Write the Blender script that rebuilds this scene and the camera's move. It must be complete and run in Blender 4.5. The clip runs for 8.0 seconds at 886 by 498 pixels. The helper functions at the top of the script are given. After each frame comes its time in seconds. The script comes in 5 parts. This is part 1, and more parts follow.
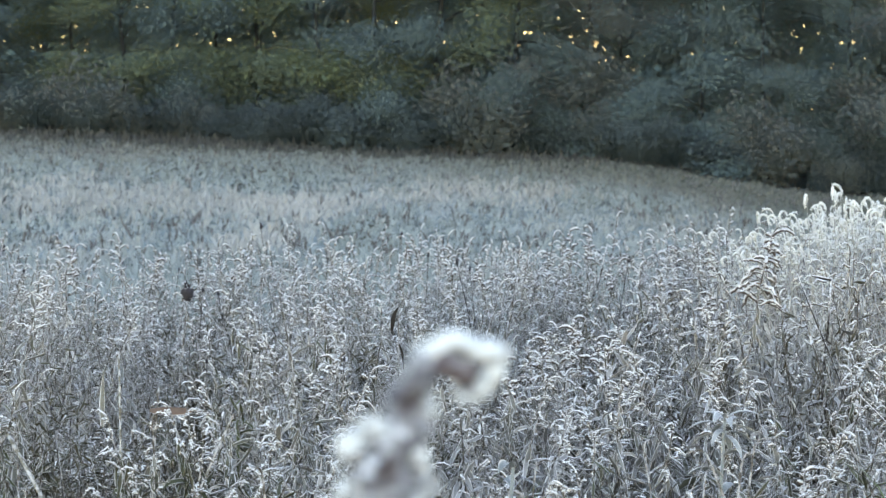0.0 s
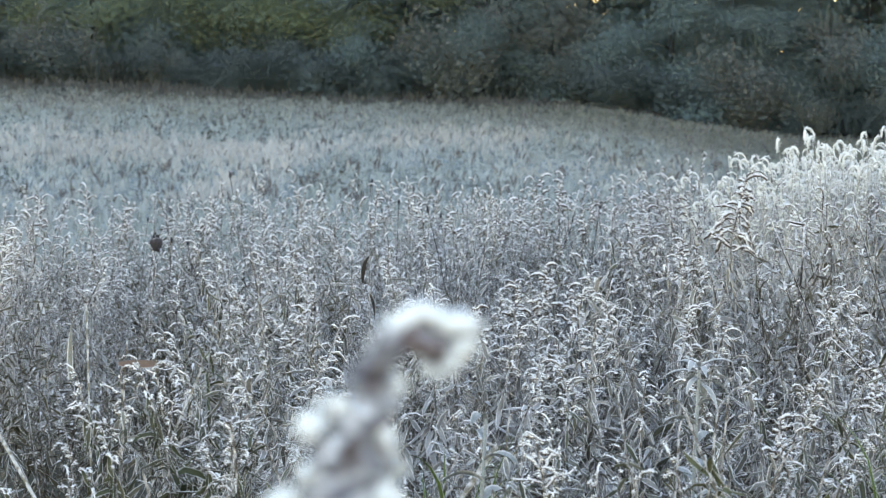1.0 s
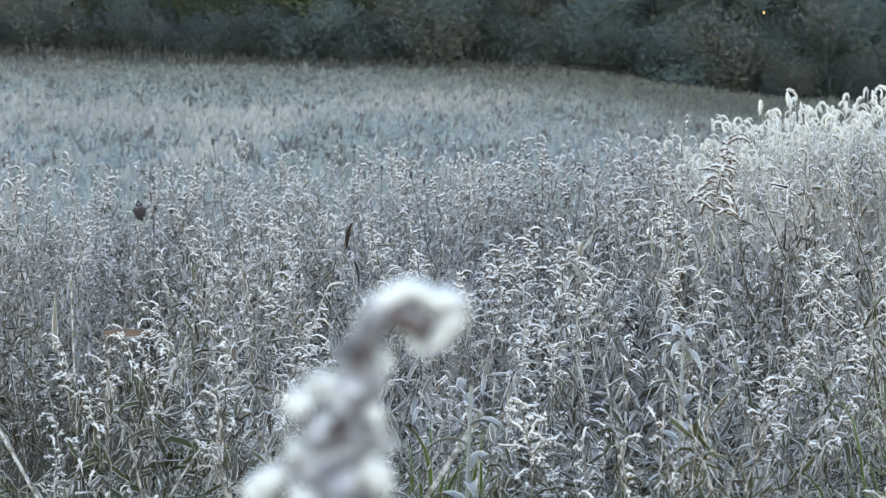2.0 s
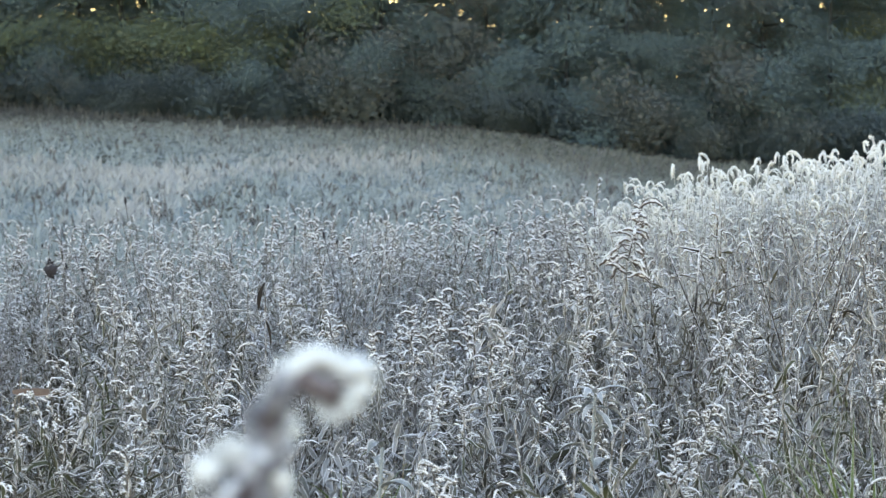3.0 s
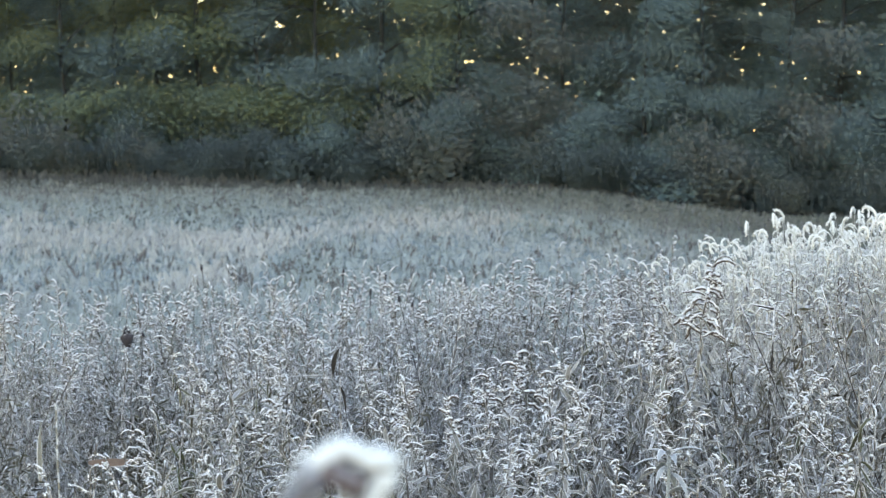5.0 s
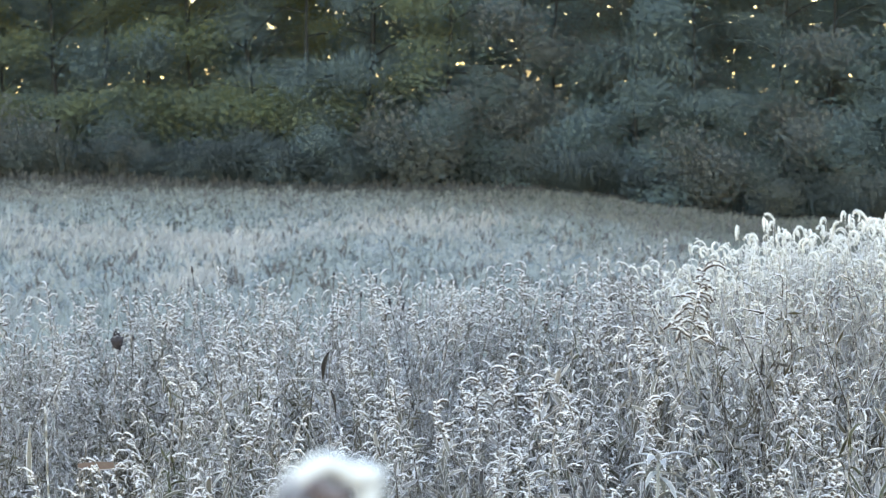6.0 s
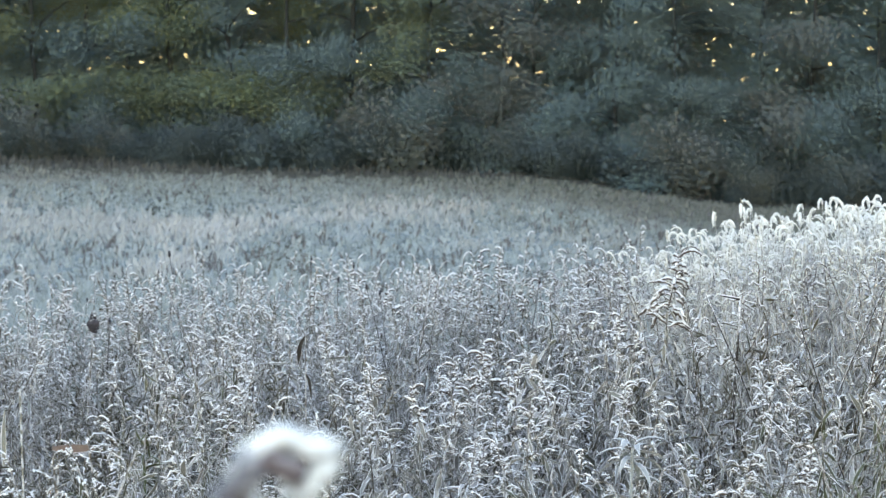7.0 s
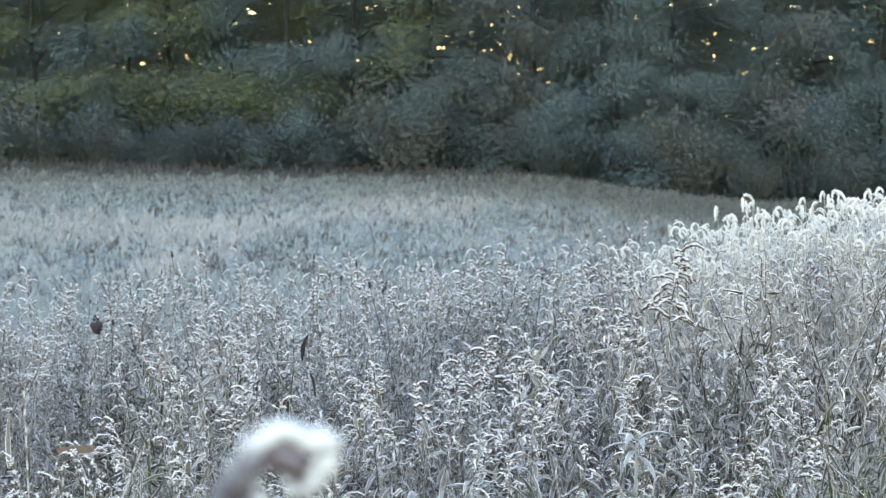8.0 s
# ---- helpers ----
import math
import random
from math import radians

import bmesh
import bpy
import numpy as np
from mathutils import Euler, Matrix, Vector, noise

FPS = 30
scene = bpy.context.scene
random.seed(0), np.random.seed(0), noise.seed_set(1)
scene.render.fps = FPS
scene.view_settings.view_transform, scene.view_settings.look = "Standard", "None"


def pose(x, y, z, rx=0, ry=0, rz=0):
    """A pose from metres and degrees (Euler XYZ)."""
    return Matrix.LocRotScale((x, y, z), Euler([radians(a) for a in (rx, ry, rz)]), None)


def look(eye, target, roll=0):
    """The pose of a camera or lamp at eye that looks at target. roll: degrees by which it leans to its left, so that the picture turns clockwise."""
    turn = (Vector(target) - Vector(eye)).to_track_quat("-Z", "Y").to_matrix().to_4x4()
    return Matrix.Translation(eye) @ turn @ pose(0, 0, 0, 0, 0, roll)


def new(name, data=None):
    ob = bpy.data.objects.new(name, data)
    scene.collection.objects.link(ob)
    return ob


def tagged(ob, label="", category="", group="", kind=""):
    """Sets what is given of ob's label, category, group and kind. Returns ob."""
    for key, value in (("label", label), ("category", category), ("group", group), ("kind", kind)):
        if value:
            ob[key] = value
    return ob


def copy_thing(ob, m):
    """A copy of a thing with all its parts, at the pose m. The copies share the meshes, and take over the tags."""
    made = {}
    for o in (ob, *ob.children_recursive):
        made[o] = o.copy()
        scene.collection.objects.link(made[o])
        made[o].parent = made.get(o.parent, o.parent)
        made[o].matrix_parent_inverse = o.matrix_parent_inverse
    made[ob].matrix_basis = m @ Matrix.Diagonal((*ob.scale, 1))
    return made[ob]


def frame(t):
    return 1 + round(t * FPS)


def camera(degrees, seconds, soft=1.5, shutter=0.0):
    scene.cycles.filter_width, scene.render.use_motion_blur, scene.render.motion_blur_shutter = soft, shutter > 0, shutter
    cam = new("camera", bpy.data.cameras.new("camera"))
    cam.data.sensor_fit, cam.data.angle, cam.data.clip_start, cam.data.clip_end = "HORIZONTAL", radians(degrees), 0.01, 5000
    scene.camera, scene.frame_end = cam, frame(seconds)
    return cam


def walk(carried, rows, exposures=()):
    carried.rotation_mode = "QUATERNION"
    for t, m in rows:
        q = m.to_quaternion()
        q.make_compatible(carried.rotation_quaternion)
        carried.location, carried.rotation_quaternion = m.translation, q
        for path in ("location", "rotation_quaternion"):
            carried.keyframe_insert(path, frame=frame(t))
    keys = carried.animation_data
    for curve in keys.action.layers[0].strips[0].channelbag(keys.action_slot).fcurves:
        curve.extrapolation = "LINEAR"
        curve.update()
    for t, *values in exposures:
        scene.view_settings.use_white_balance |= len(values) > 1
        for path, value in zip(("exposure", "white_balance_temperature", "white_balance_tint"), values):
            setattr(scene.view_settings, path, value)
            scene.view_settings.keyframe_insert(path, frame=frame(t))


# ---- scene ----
# ------------------------------------------------------------------ camera
EYE_Z = 1.75
cam = camera(20, 8.0, soft=1.25)
cam.data.dof.use_dof = True
cam.data.dof.focus_distance = 7.6
cam.data.dof.aperture_fstop = 11.5


def aim(x, y, z, yaw, pitch, roll):
    """Camera at x, y, z, turned yaw degrees to the right of +y, pitched up, rolled."""
    return pose(x, y, z, 90 + pitch, 0, -yaw) @ pose(0, 0, 0, 0, 0, roll)


PATH = (
    (0.0, -0.0385, -0.0750, 1.7234, -1.806, -3.339, 1.177),
    (0.5, -0.0328, -0.0220, 1.7228, -0.996, -3.845, 1.477),
    (1.0, -0.0387, 0.0000, 1.7278, -1.130, -4.573, 0.721),
    (1.2, -0.0385, 0.0000, 1.7283, -1.066, -4.848, 0.459),
    (2.3, -0.0400, 0.0000, 1.7340, -0.650, -5.417, 0.119),
    (2.5, -0.0390, 0.0000, 1.7334, -0.174, -4.837, 0.393),
    (3.0, -0.0384, 0.0000, 1.7359, 1.231, -3.993, 0.823),
    (3.5, -0.0293, 0.0000, 1.7371, 1.267, -3.803, 0.982),
    (4.0, -0.0190, 0.0000, 1.7369, 1.207, -3.351, 0.628),
    (4.5, -0.0172, 0.0000, 1.7398, 0.770, -3.106, 0.040),
    (5.0, -0.0133, 0.0000, 1.7496, -0.610, -2.652, -0.354),
    (5.2, -0.0126, 0.0000, 1.7509, -0.733, -2.558, -0.458),
    (6.3, -0.0081, 0.0000, 1.7559, -0.103, -2.695, -0.014),
    (6.5, -0.0053, 0.0000, 1.7503, 0.111, -2.839, 0.038),
    (7.0, -0.0009, 0.0000, 1.7495, 0.063, -2.920, 0.103),
    (7.5, 0.0000, 0.0000, 1.7500, 0.001, -2.999, -0.001),
    (8.0, 0.0009, 0.0000, 1.7473, -0.003, -2.967, -0.564),
)
EXPOSURE = 2.32
LIGHTING = ((0.0, 0.0), (1.2, 0.0), (2.6, -0.09), (4.6, -0.07), (5.0, 0.02), (5.4, 0.06), (6.3, 0.18), (7.2, 0.14), (8.0, 0.13))
walk(cam, [(r[0], aim(*r[1:])) for r in PATH], exposures=[(t, EXPOSURE + d, 7850, 20) for t, d in LIGHTING])

# ------------------------------------------------------------------ daylight: low sun behind the wood
SUN_UP, SUN_TURN = 11.0, 40.0
world = bpy.data.worlds.new("sky")
scene.world = world
world.use_nodes = True
wn = world.node_tree.nodes
sky = wn.new("ShaderNodeTexSky")
sky.sky_type = "NISHITA"
sky.sun_disc = False
sky.sun_elevation = radians(SUN_UP)
sky.sun_rotation = radians(SUN_TURN)
sky.air_density = 1.0
sky.dust_density = 0.1
wn["Background"].inputs[1].default_value = 0.15
world.node_tree.links.new(sky.outputs[0], wn["Background"].inputs[0])

sun_lamp = bpy.data.lights.new("sun", "SUN")
sun_lamp.energy = 4.0
sun_lamp.angle = radians(0.5)
sun_lamp.color = (1.0, 0.9, 0.72)
sun = new("sun", sun_lamp)
e, a = radians(SUN_UP), radians(SUN_TURN)
sun.matrix_world = look((200 * math.cos(e) * math.sin(a), 200 * math.cos(e) * math.cos(a), 200 * math.sin(e)), (0, 0, 0))


# ------------------------------------------------------------------ material nodes
class Nodes:
    """A small writer of node materials."""

    def __init__(self, name, roughness=0.8):
        self.mat = bpy.data.materials.new(name)
        self.mat.use_nodes = True
        self.tree = self.mat.node_tree
        self.shader = self.tree.nodes["Principled BSDF"]
        self.shader.inputs["Roughness"].default_value = roughness
        self.shader.inputs["Specular IOR Level"].default_value = 0.12

    def node(self, kind):
        return self.tree.nodes.new(kind)

    def put(self, value, socket):
        if isinstance(value, (int, float)):
            socket.default_value = value
        elif isinstance(value, tuple):
            socket.default_value = (*value, 1.0) if len(value) == 3 and len(socket.default_value) == 4 else value
        else:
            self.tree.links.new(value, socket)

    def math(self, op, a, b=0.0, clamp=False):
        n = self.node("ShaderNodeMath")
        n.operation, n.use_clamp = op, clamp
        self.put(a, n.inputs[0])
        self.put(b, n.inputs[1])
        return n.outputs[0]

    def mix(self, fac, a, b, blend="MIX"):
        n = self.node("ShaderNodeMix")
        n.data_type, n.blend_type = "RGBA", blend
        self.put(fac, n.inputs[0])
        self.put(a, n.inputs[6])
        self.put(b, n.inputs[7])
        return n.outputs[2]

    def ramp(self, value, stops):
        n = self.node("ShaderNodeValToRGB")
        while len(n.color_ramp.elements) < len(stops):
            n.color_ramp.elements.new(0.5)
        for el, (p, c) in zip(n.color_ramp.elements, stops):
            el.position, el.color = p, (*c, 1.0)
        self.put(value, n.inputs[0])
        return n.outputs[0]

    def span(self, value, low, high):
        n = self.node("ShaderNodeMapRange")
        n.interpolation_type = "SMOOTHSTEP"
        self.put(value, n.inputs[0])
        self.put(low, n.inputs[1])
        self.put(high, n.inputs[2])
        return n.outputs[0]

    def noise(self, scale, detail=2.0, where=None):
        n = self.node("ShaderNodeTexNoise")
        n.inputs["Scale"].default_value, n.inputs["Detail"].default_value = scale, detail
        self.tree.links.new(where if where is not None else self.place(), n.inputs["Vector"])
        return n.outputs["Fac"]

    def place(self):
        return self.node("ShaderNodeNewGeometry").outputs["Position"]

    def shifted(self, by):
        n = self.node("ShaderNodeVectorMath")
        n.operation = "ADD"
        self.tree.links.new(self.place(), n.inputs[0])
        n.inputs[1].default_value = (by, by * 0.7, 0.0)
        return n.outputs[0]

    def drawn_out(self, along):
        """Places drawn out along the field's length: weeds spread in lanes that run down the field."""
        n = self.node("ShaderNodeVectorMath")
        n.operation = "MULTIPLY"
        self.tree.links.new(self.place(), n.inputs[0])
        n.inputs[1].default_value = (1.0, along, 1.0)
        return n.outputs[0]

    def split(self, vector):
        n = self.node("ShaderNodeSeparateXYZ")
        self.tree.links.new(vector, n.inputs[0])
        return n.outputs

    def up(self):
        return self.split(self.node("ShaderNodeNewGeometry").outputs["Normal"])[2]

    def island(self):
        return self.node("ShaderNodeNewGeometry").outputs["Random Per Island"]

    def each(self):
        return self.node("ShaderNodeObjectInfo").outputs["Random"]

    def uv(self):
        n = self.node("ShaderNodeUVMap")
        n.uv_map = "across"
        return self.split(n.outputs[0])

    def edge_fade(self, xyz, big):
        """Less rime near the wood's edge and down the slope beside it; the edge's mist and shade are painted in too."""
        reach = self.math("ADD", xyz[1], self.math("MULTIPLY", self.math("SUBTRACT", big, 0.5), 22.0))
        near = self.span(self.math("ADD", reach, self.math("MULTIPLY", self.span(xyz[0], -6.0, 12.0), 26.0)), 76.0, 124.0)
        return self.math("SUBTRACT", 1.0, near)

    def colour(self, c):
        self.put(c, self.shader.inputs["Base Color"])

    def relief(self, height, strength, distance):
        n = self.node("ShaderNodeBump")
        n.inputs["Strength"].default_value, n.inputs["Distance"].default_value = strength, distance
        self.put(height, n.inputs["Height"])
        self.tree.links.new(n.outputs[0], self.shader.inputs["Normal"])

    def soften(self, amount):
        """Turn the shading of small leaves towards the open field and the sky, to even out lit and dark faces."""
        n = self.node("ShaderNodeMix")
        n.data_type = "VECTOR"
        n.inputs[0].default_value = amount
        self.tree.links.new(self.node("ShaderNodeNewGeometry").outputs["Normal"], n.inputs[4])
        n.inputs[5].default_value = (0.0, -0.75, 0.66)
        k = self.node("ShaderNodeVectorMath")
        k.operation = "NORMALIZE"
        self.tree.links.new(n.outputs[1], k.inputs[0])
        self.tree.links.new(k.outputs[0], self.shader.inputs["Normal"])

    def thin(self, amount, tint):
        """Let some light through, as a leaf does."""
        t = self.node("ShaderNodeBsdfTranslucent")
        self.put(tint, t.inputs[0])
        m = self.node("ShaderNodeMixShader")
        m.inputs[0].default_value = amount
        self.tree.links.new(self.shader.outputs[0], m.inputs[1])
        self.tree.links.new(t.outputs[0], m.inputs[2])
        out = [n for n in self.tree.nodes if n.type == "OUTPUT_MATERIAL"][0]
        self.tree.links.new(m.outputs[0], out.inputs[0])


FROST = (0.892, 0.863, 0.87)


def frosted_leaf(name, stops, rim=1.0, cover=0.10, lumps=0.3, bias=0.0, mixed=1.0):
    """A withered leaf: rimmed with hoar frost, its faces dusted with it, more in some patches of the stand than in others."""
    m = Nodes(name, 0.85)
    u = m.uv()
    rnd = m.island()
    edge = m.span(m.math("ABSOLUTE", m.math("SUBTRACT", u[0], 0.5)), 0.33, 0.46)
    fine = m.noise(420.0, 2.0)
    patch = m.span(m.noise(26.0, 3.0), 0.38, 0.66)
    stand = m.math("SUBTRACT", m.noise(1.5, 3.0), 0.5)
    tint = m.span(m.noise(1.1, 2.0, m.shifted(7.0)), 0.38, 0.64)
    top = m.math("ABSOLUTE", m.up())
    base = m.ramp(rnd, stops)
    base = m.mix(tint, m.mix(0.35 * mixed, base, (0.13, 0.12, 0.112)), m.mix(0.25 * mixed, base, (0.16, 0.145, 0.08)))
    base = m.mix(m.math("MULTIPLY", m.noise(90.0, 3.0), 0.5), base, (0.05, 0.045, 0.04), "MIX")
    second = m.math("FRACT", m.math("MULTIPLY", rnd, 17.3))
    rime = m.math("MULTIPLY", edge, m.math("MULTIPLY", rim, m.math("ADD", 0.75, m.math("MULTIPLY", second, 0.5))))
    f = m.math("ADD", rime, m.math("MULTIPLY", patch, m.math("MULTIPLY", top, lumps)))
    f = m.math("ADD", f, m.math("MULTIPLY", m.math("SUBTRACT", fine, 0.45), 0.6))
    f = m.math("ADD", f, m.math("ADD", m.math("MULTIPLY", stand, 0.9), bias))
    f = m.math("ADD", f, m.math("MULTIPLY", second, cover * 1.6), clamp=True)
    m.colour(m.mix(f, base, FROST))
    m.relief(fine, 0.5, 0.002)
    return m.mat


WITHERED = ((0.0, (0.084, 0.074, 0.066)), (0.25, (0.168, 0.156, 0.126)), (0.5, (0.144, 0.150, 0.108)),
            (0.75, (0.228, 0.198, 0.156)), (0.92, (0.156, 0.132, 0.114)), (1.0, (0.144, 0.168, 0.090)))
MIXED = ((0.0, (0.065, 0.06, 0.05)), (0.3, (0.12, 0.12, 0.09)), (0.55, (0.105, 0.12, 0.075)), (0.8, (0.165, 0.15, 0.112)), (1.0, (0.125, 0.15, 0.075)))
GREENISH = ((0.0, (0.055, 0.065, 0.04)), (0.4, (0.085, 0.11, 0.05)), (0.7, (0.12, 0.13, 0.07)), (1.0, (0.15, 0.135, 0.08)))
MAT_LEAF = frosted_leaf("frosted_goldenrod_leaf", WITHERED, 0.88, 0.22, 0.18, 0.05)
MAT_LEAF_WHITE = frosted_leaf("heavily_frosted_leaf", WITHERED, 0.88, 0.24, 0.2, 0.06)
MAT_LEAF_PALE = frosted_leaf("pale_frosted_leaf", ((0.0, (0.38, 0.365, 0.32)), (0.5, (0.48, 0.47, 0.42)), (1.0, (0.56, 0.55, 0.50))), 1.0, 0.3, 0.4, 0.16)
# little rime, and the shade of the hollows darkened into the leaf colour
MAT_LEAF_SHADED = frosted_leaf("sheltered_brown_leaf", ((0.0, (0.06, 0.05, 0.04)), (0.4, (0.13, 0.11, 0.08)), (0.7, (0.10, 0.10, 0.065)), (1.0, (0.18, 0.14, 0.09))), 0.6, 0.0, 0.1, -0.24)
MAT_LEAF_LIGHT = frosted_leaf("lightly_frosted_leaf", MIXED, 0.90, 0.17, 0.14, -0.08)
MAT_LEAF_GREEN = frosted_leaf("frosted_green_leaf", GREENISH, 0.75, 0.02, 0.1, -0.14)
MAT_LEAF_BROWN = frosted_leaf("brown_dead_leaf", ((0.0, (0.20, 0.13, 0.10)), (1.0, (0.27, 0.18, 0.135))), 0.6, 0.0, 0.0, -0.1, 0.0)
MAT_LEAF_DARK = frosted_leaf("dark_curled_leaf", ((0.0, (0.025, 0.02, 0.018)), (1.0, (0.05, 0.04, 0.035))), 0.3, 0.0, 0.0, -0.15, 0.0)
MAT_LEAF_SILVER = frosted_leaf("woolly_silver_leaf", ((0.0, (0.27, 0.31, 0.31)), (1.0, (0.34, 0.37, 0.36))), 0.6, 0.1, 0.2, 0.0, 0.0)
MAT_BLADE_GREEN = frosted_leaf("green_grass_blade", ((0.0, (0.07, 0.13, 0.03)), (0.5, (0.11, 0.18, 0.04)), (1.0, (0.19, 0.22, 0.06))), 0.75, 0.02, 0.05, -0.16, 0.0)
MAT_BLADE = frosted_leaf("frosted_grass_blade", ((0.0, (0.30, 0.27, 0.20)), (0.5, (0.36, 0.33, 0.26)), (1.0, (0.26, 0.27, 0.18))), 0.8, 0.15, 0.3)


def frosted_stem(name, low, high, cover):
    m = Nodes(name, 0.8)
    base = m.mix(m.noise(60.0, 3.0), low, high)
    fine = m.noise(500.0, 2.0)
    f = m.math("ADD", m.math("MULTIPLY", m.span(m.noise(45.0, 2.0), 0.4, 0.62), cover), m.math("MULTIPLY", m.math("SUBTRACT", fine, 0.45), 0.8), clamp=True)
    m.colour(m.mix(f, base, FROST))
    m.relief(fine, 0.5, 0.002)
    return m.mat


MAT_STEM = frosted_stem("frosted_stem", (0.05, 0.04, 0.032), (0.13, 0.105, 0.08), 0.5)
MAT_STEM_DARK = frosted_stem("dark_stem", (0.02, 0.016, 0.014), (0.05, 0.04, 0.035), 0.25)
MAT_STEM_WHITE = frosted_stem("rimed_pale_stem", (0.30, 0.285, 0.24), (0.46, 0.44, 0.39), 0.65)
MAT_STEM_PALE = frosted_stem("pale_stem", (0.16, 0.14, 0.10), (0.24, 0.215, 0.165), 0.6)


def frosted_head(name, low, high, frost, lower=-0.55, upper=0.35, uneven=2.0):
    """A seed head: brown fluff below, thick rime on all that faces the sky."""
    m = Nodes(name, 0.9)
    base = m.mix(m.noise(120.0, 3.0), low, high)
    fine = m.noise(380.0, 2.0)
    f = m.span(m.math("ADD", m.up(), m.math("MULTIPLY", m.math("SUBTRACT", m.noise(70.0, 2.0), 0.5), uneven)), lower, upper)
    f = m.math("MULTIPLY", f, m.math("ADD", 0.7, m.math("MULTIPLY", fine, 0.55)), clamp=True)
    m.colour(m.mix(f, base, frost))
    m.relief(fine, 0.6, 0.003)
    return m.mat


MAT_PLUME = frosted_head("frosted_goldenrod_plume", (0.16, 0.14, 0.125), (0.36, 0.325, 0.29), (0.925, 0.91, 0.92), -0.75, 0.6)
MAT_PLUME_BOLD = frosted_head("rimed_brown_plume", (0.07, 0.055, 0.05), (0.20, 0.16, 0.14), (0.925, 0.91, 0.92), -0.35, 0.45)
MAT_FOX = frosted_head("frosted_foxtail_head", (0.46, 0.45, 0.39), (0.62, 0.61, 0.55), (0.90, 0.89, 0.87), -1.2, 0.1)
MAT_NEAR = frosted_head("thick_frosted_plume", (0.15, 0.115, 0.13), (0.30, 0.265, 0.285), (0.93, 0.97, 1.0), -1.15, 0.05, 1.3)
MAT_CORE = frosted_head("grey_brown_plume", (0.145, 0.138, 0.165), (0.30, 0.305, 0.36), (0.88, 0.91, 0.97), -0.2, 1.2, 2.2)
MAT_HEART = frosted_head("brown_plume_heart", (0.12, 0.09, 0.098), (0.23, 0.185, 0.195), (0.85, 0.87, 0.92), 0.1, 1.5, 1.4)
MAT_RIMED_STALK = frosted_head("dark_stalk_rimed_on_top", (0.025, 0.021, 0.02), (0.07, 0.058, 0.052), FROST, -0.1, 0.7, 1.5)
MAT_DARKHEAD = frosted_head("dark_seed_head", (0.040, 0.036, 0.042), (0.095, 0.085, 0.095), FROST, 0.55, 2.0)


def ground_material():
    m = Nodes("frosted_field_soil", 0.95)
    xyz = m.split(m.place())
    big = m.noise(0.28, 4.0, m.drawn_out(0.16))
    mid = m.noise(1.4, 4.0, m.drawn_out(0.3))
    fine = m.noise(40.0, 3.0)
    soil = m.mix(mid, (0.05, 0.045, 0.035), (0.13, 0.12, 0.075))
    frost = m.math("ADD", m.span(big, 0.25, 0.6), m.math("MULTIPLY", m.math("SUBTRACT", mid, 0.5), 1.2), clamp=True)
    open_ground = m.edge_fade(xyz, big)
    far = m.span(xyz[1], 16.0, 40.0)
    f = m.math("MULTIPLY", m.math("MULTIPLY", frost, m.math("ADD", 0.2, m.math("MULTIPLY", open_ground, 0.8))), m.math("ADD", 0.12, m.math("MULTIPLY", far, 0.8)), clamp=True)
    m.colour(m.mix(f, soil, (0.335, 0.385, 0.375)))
    m.relief(fine, 0.6, 0.03)
    return m.mat


def field_material(name, stops, low, high, cover):
    """Frosted grass and low weeds of the far field: rime in lanes, thin under the wood with its shade painted in."""
    m = Nodes(name, 0.9)
    xyz = m.split(m.place())
    rnd = m.island()
    big = m.noise(0.28, 3.0, m.drawn_out(0.16))
    base = m.ramp(rnd, stops)
    rime = m.mix(m.span(big, 0.42, 0.62), low, high)
    second = m.math("FRACT", m.math("MULTIPLY", rnd, 13.7))
    open_ground = m.edge_fade(xyz, big)
    spots = m.math("MULTIPLY", m.math("SUBTRACT", m.noise(1.3, 3.0, m.drawn_out(0.15)), 0.5), 1.0)
    f = m.math("MULTIPLY", m.math("ADD", m.math("ADD", cover, spots), m.math("MULTIPLY", m.span(second, 0.0, 0.6), 0.36), clamp=True), m.math("ADD", 0.24, m.math("MULTIPLY", open_ground, 0.72)))
    m.colour(m.mix(f, base, rime))
    return m.mat


FIELD_STOPS = ((0.0, (0.08, 0.08, 0.06)), (0.35, (0.13, 0.125, 0.09)), (0.7, (0.17, 0.15, 0.11)), (1.0, (0.10, 0.115, 0.075)))
STRAW_STOPS = ((0.0, (0.20, 0.17, 0.14)), (0.5, (0.30, 0.26, 0.22)), (1.0, (0.36, 0.32, 0.28)))
MISTED_WEED_STOPS = ((0.0, (0.070, 0.071, 0.067)), (0.5, (0.100, 0.099, 0.092)), (1.0, (0.140, 0.134, 0.120)))
MAT_GROUND = ground_material()
MAT_FIELD = field_material("frosted_field_weeds", FIELD_STOPS, (0.415, 0.465, 0.475), (0.485, 0.50, 0.50), 0.66)
MAT_STRAW = field_material("frosted_pale_straw", STRAW_STOPS, (0.50, 0.505, 0.50), (0.56, 0.55, 0.54), 0.7)
# grey-brown that carries the mist and shade at the wood's foot
MAT_MISTED_WEEDS = field_material("dead_brown_bramble", MISTED_WEED_STOPS, (0.20, 0.21, 0.21), (0.24, 0.24, 0.23), 0.2)


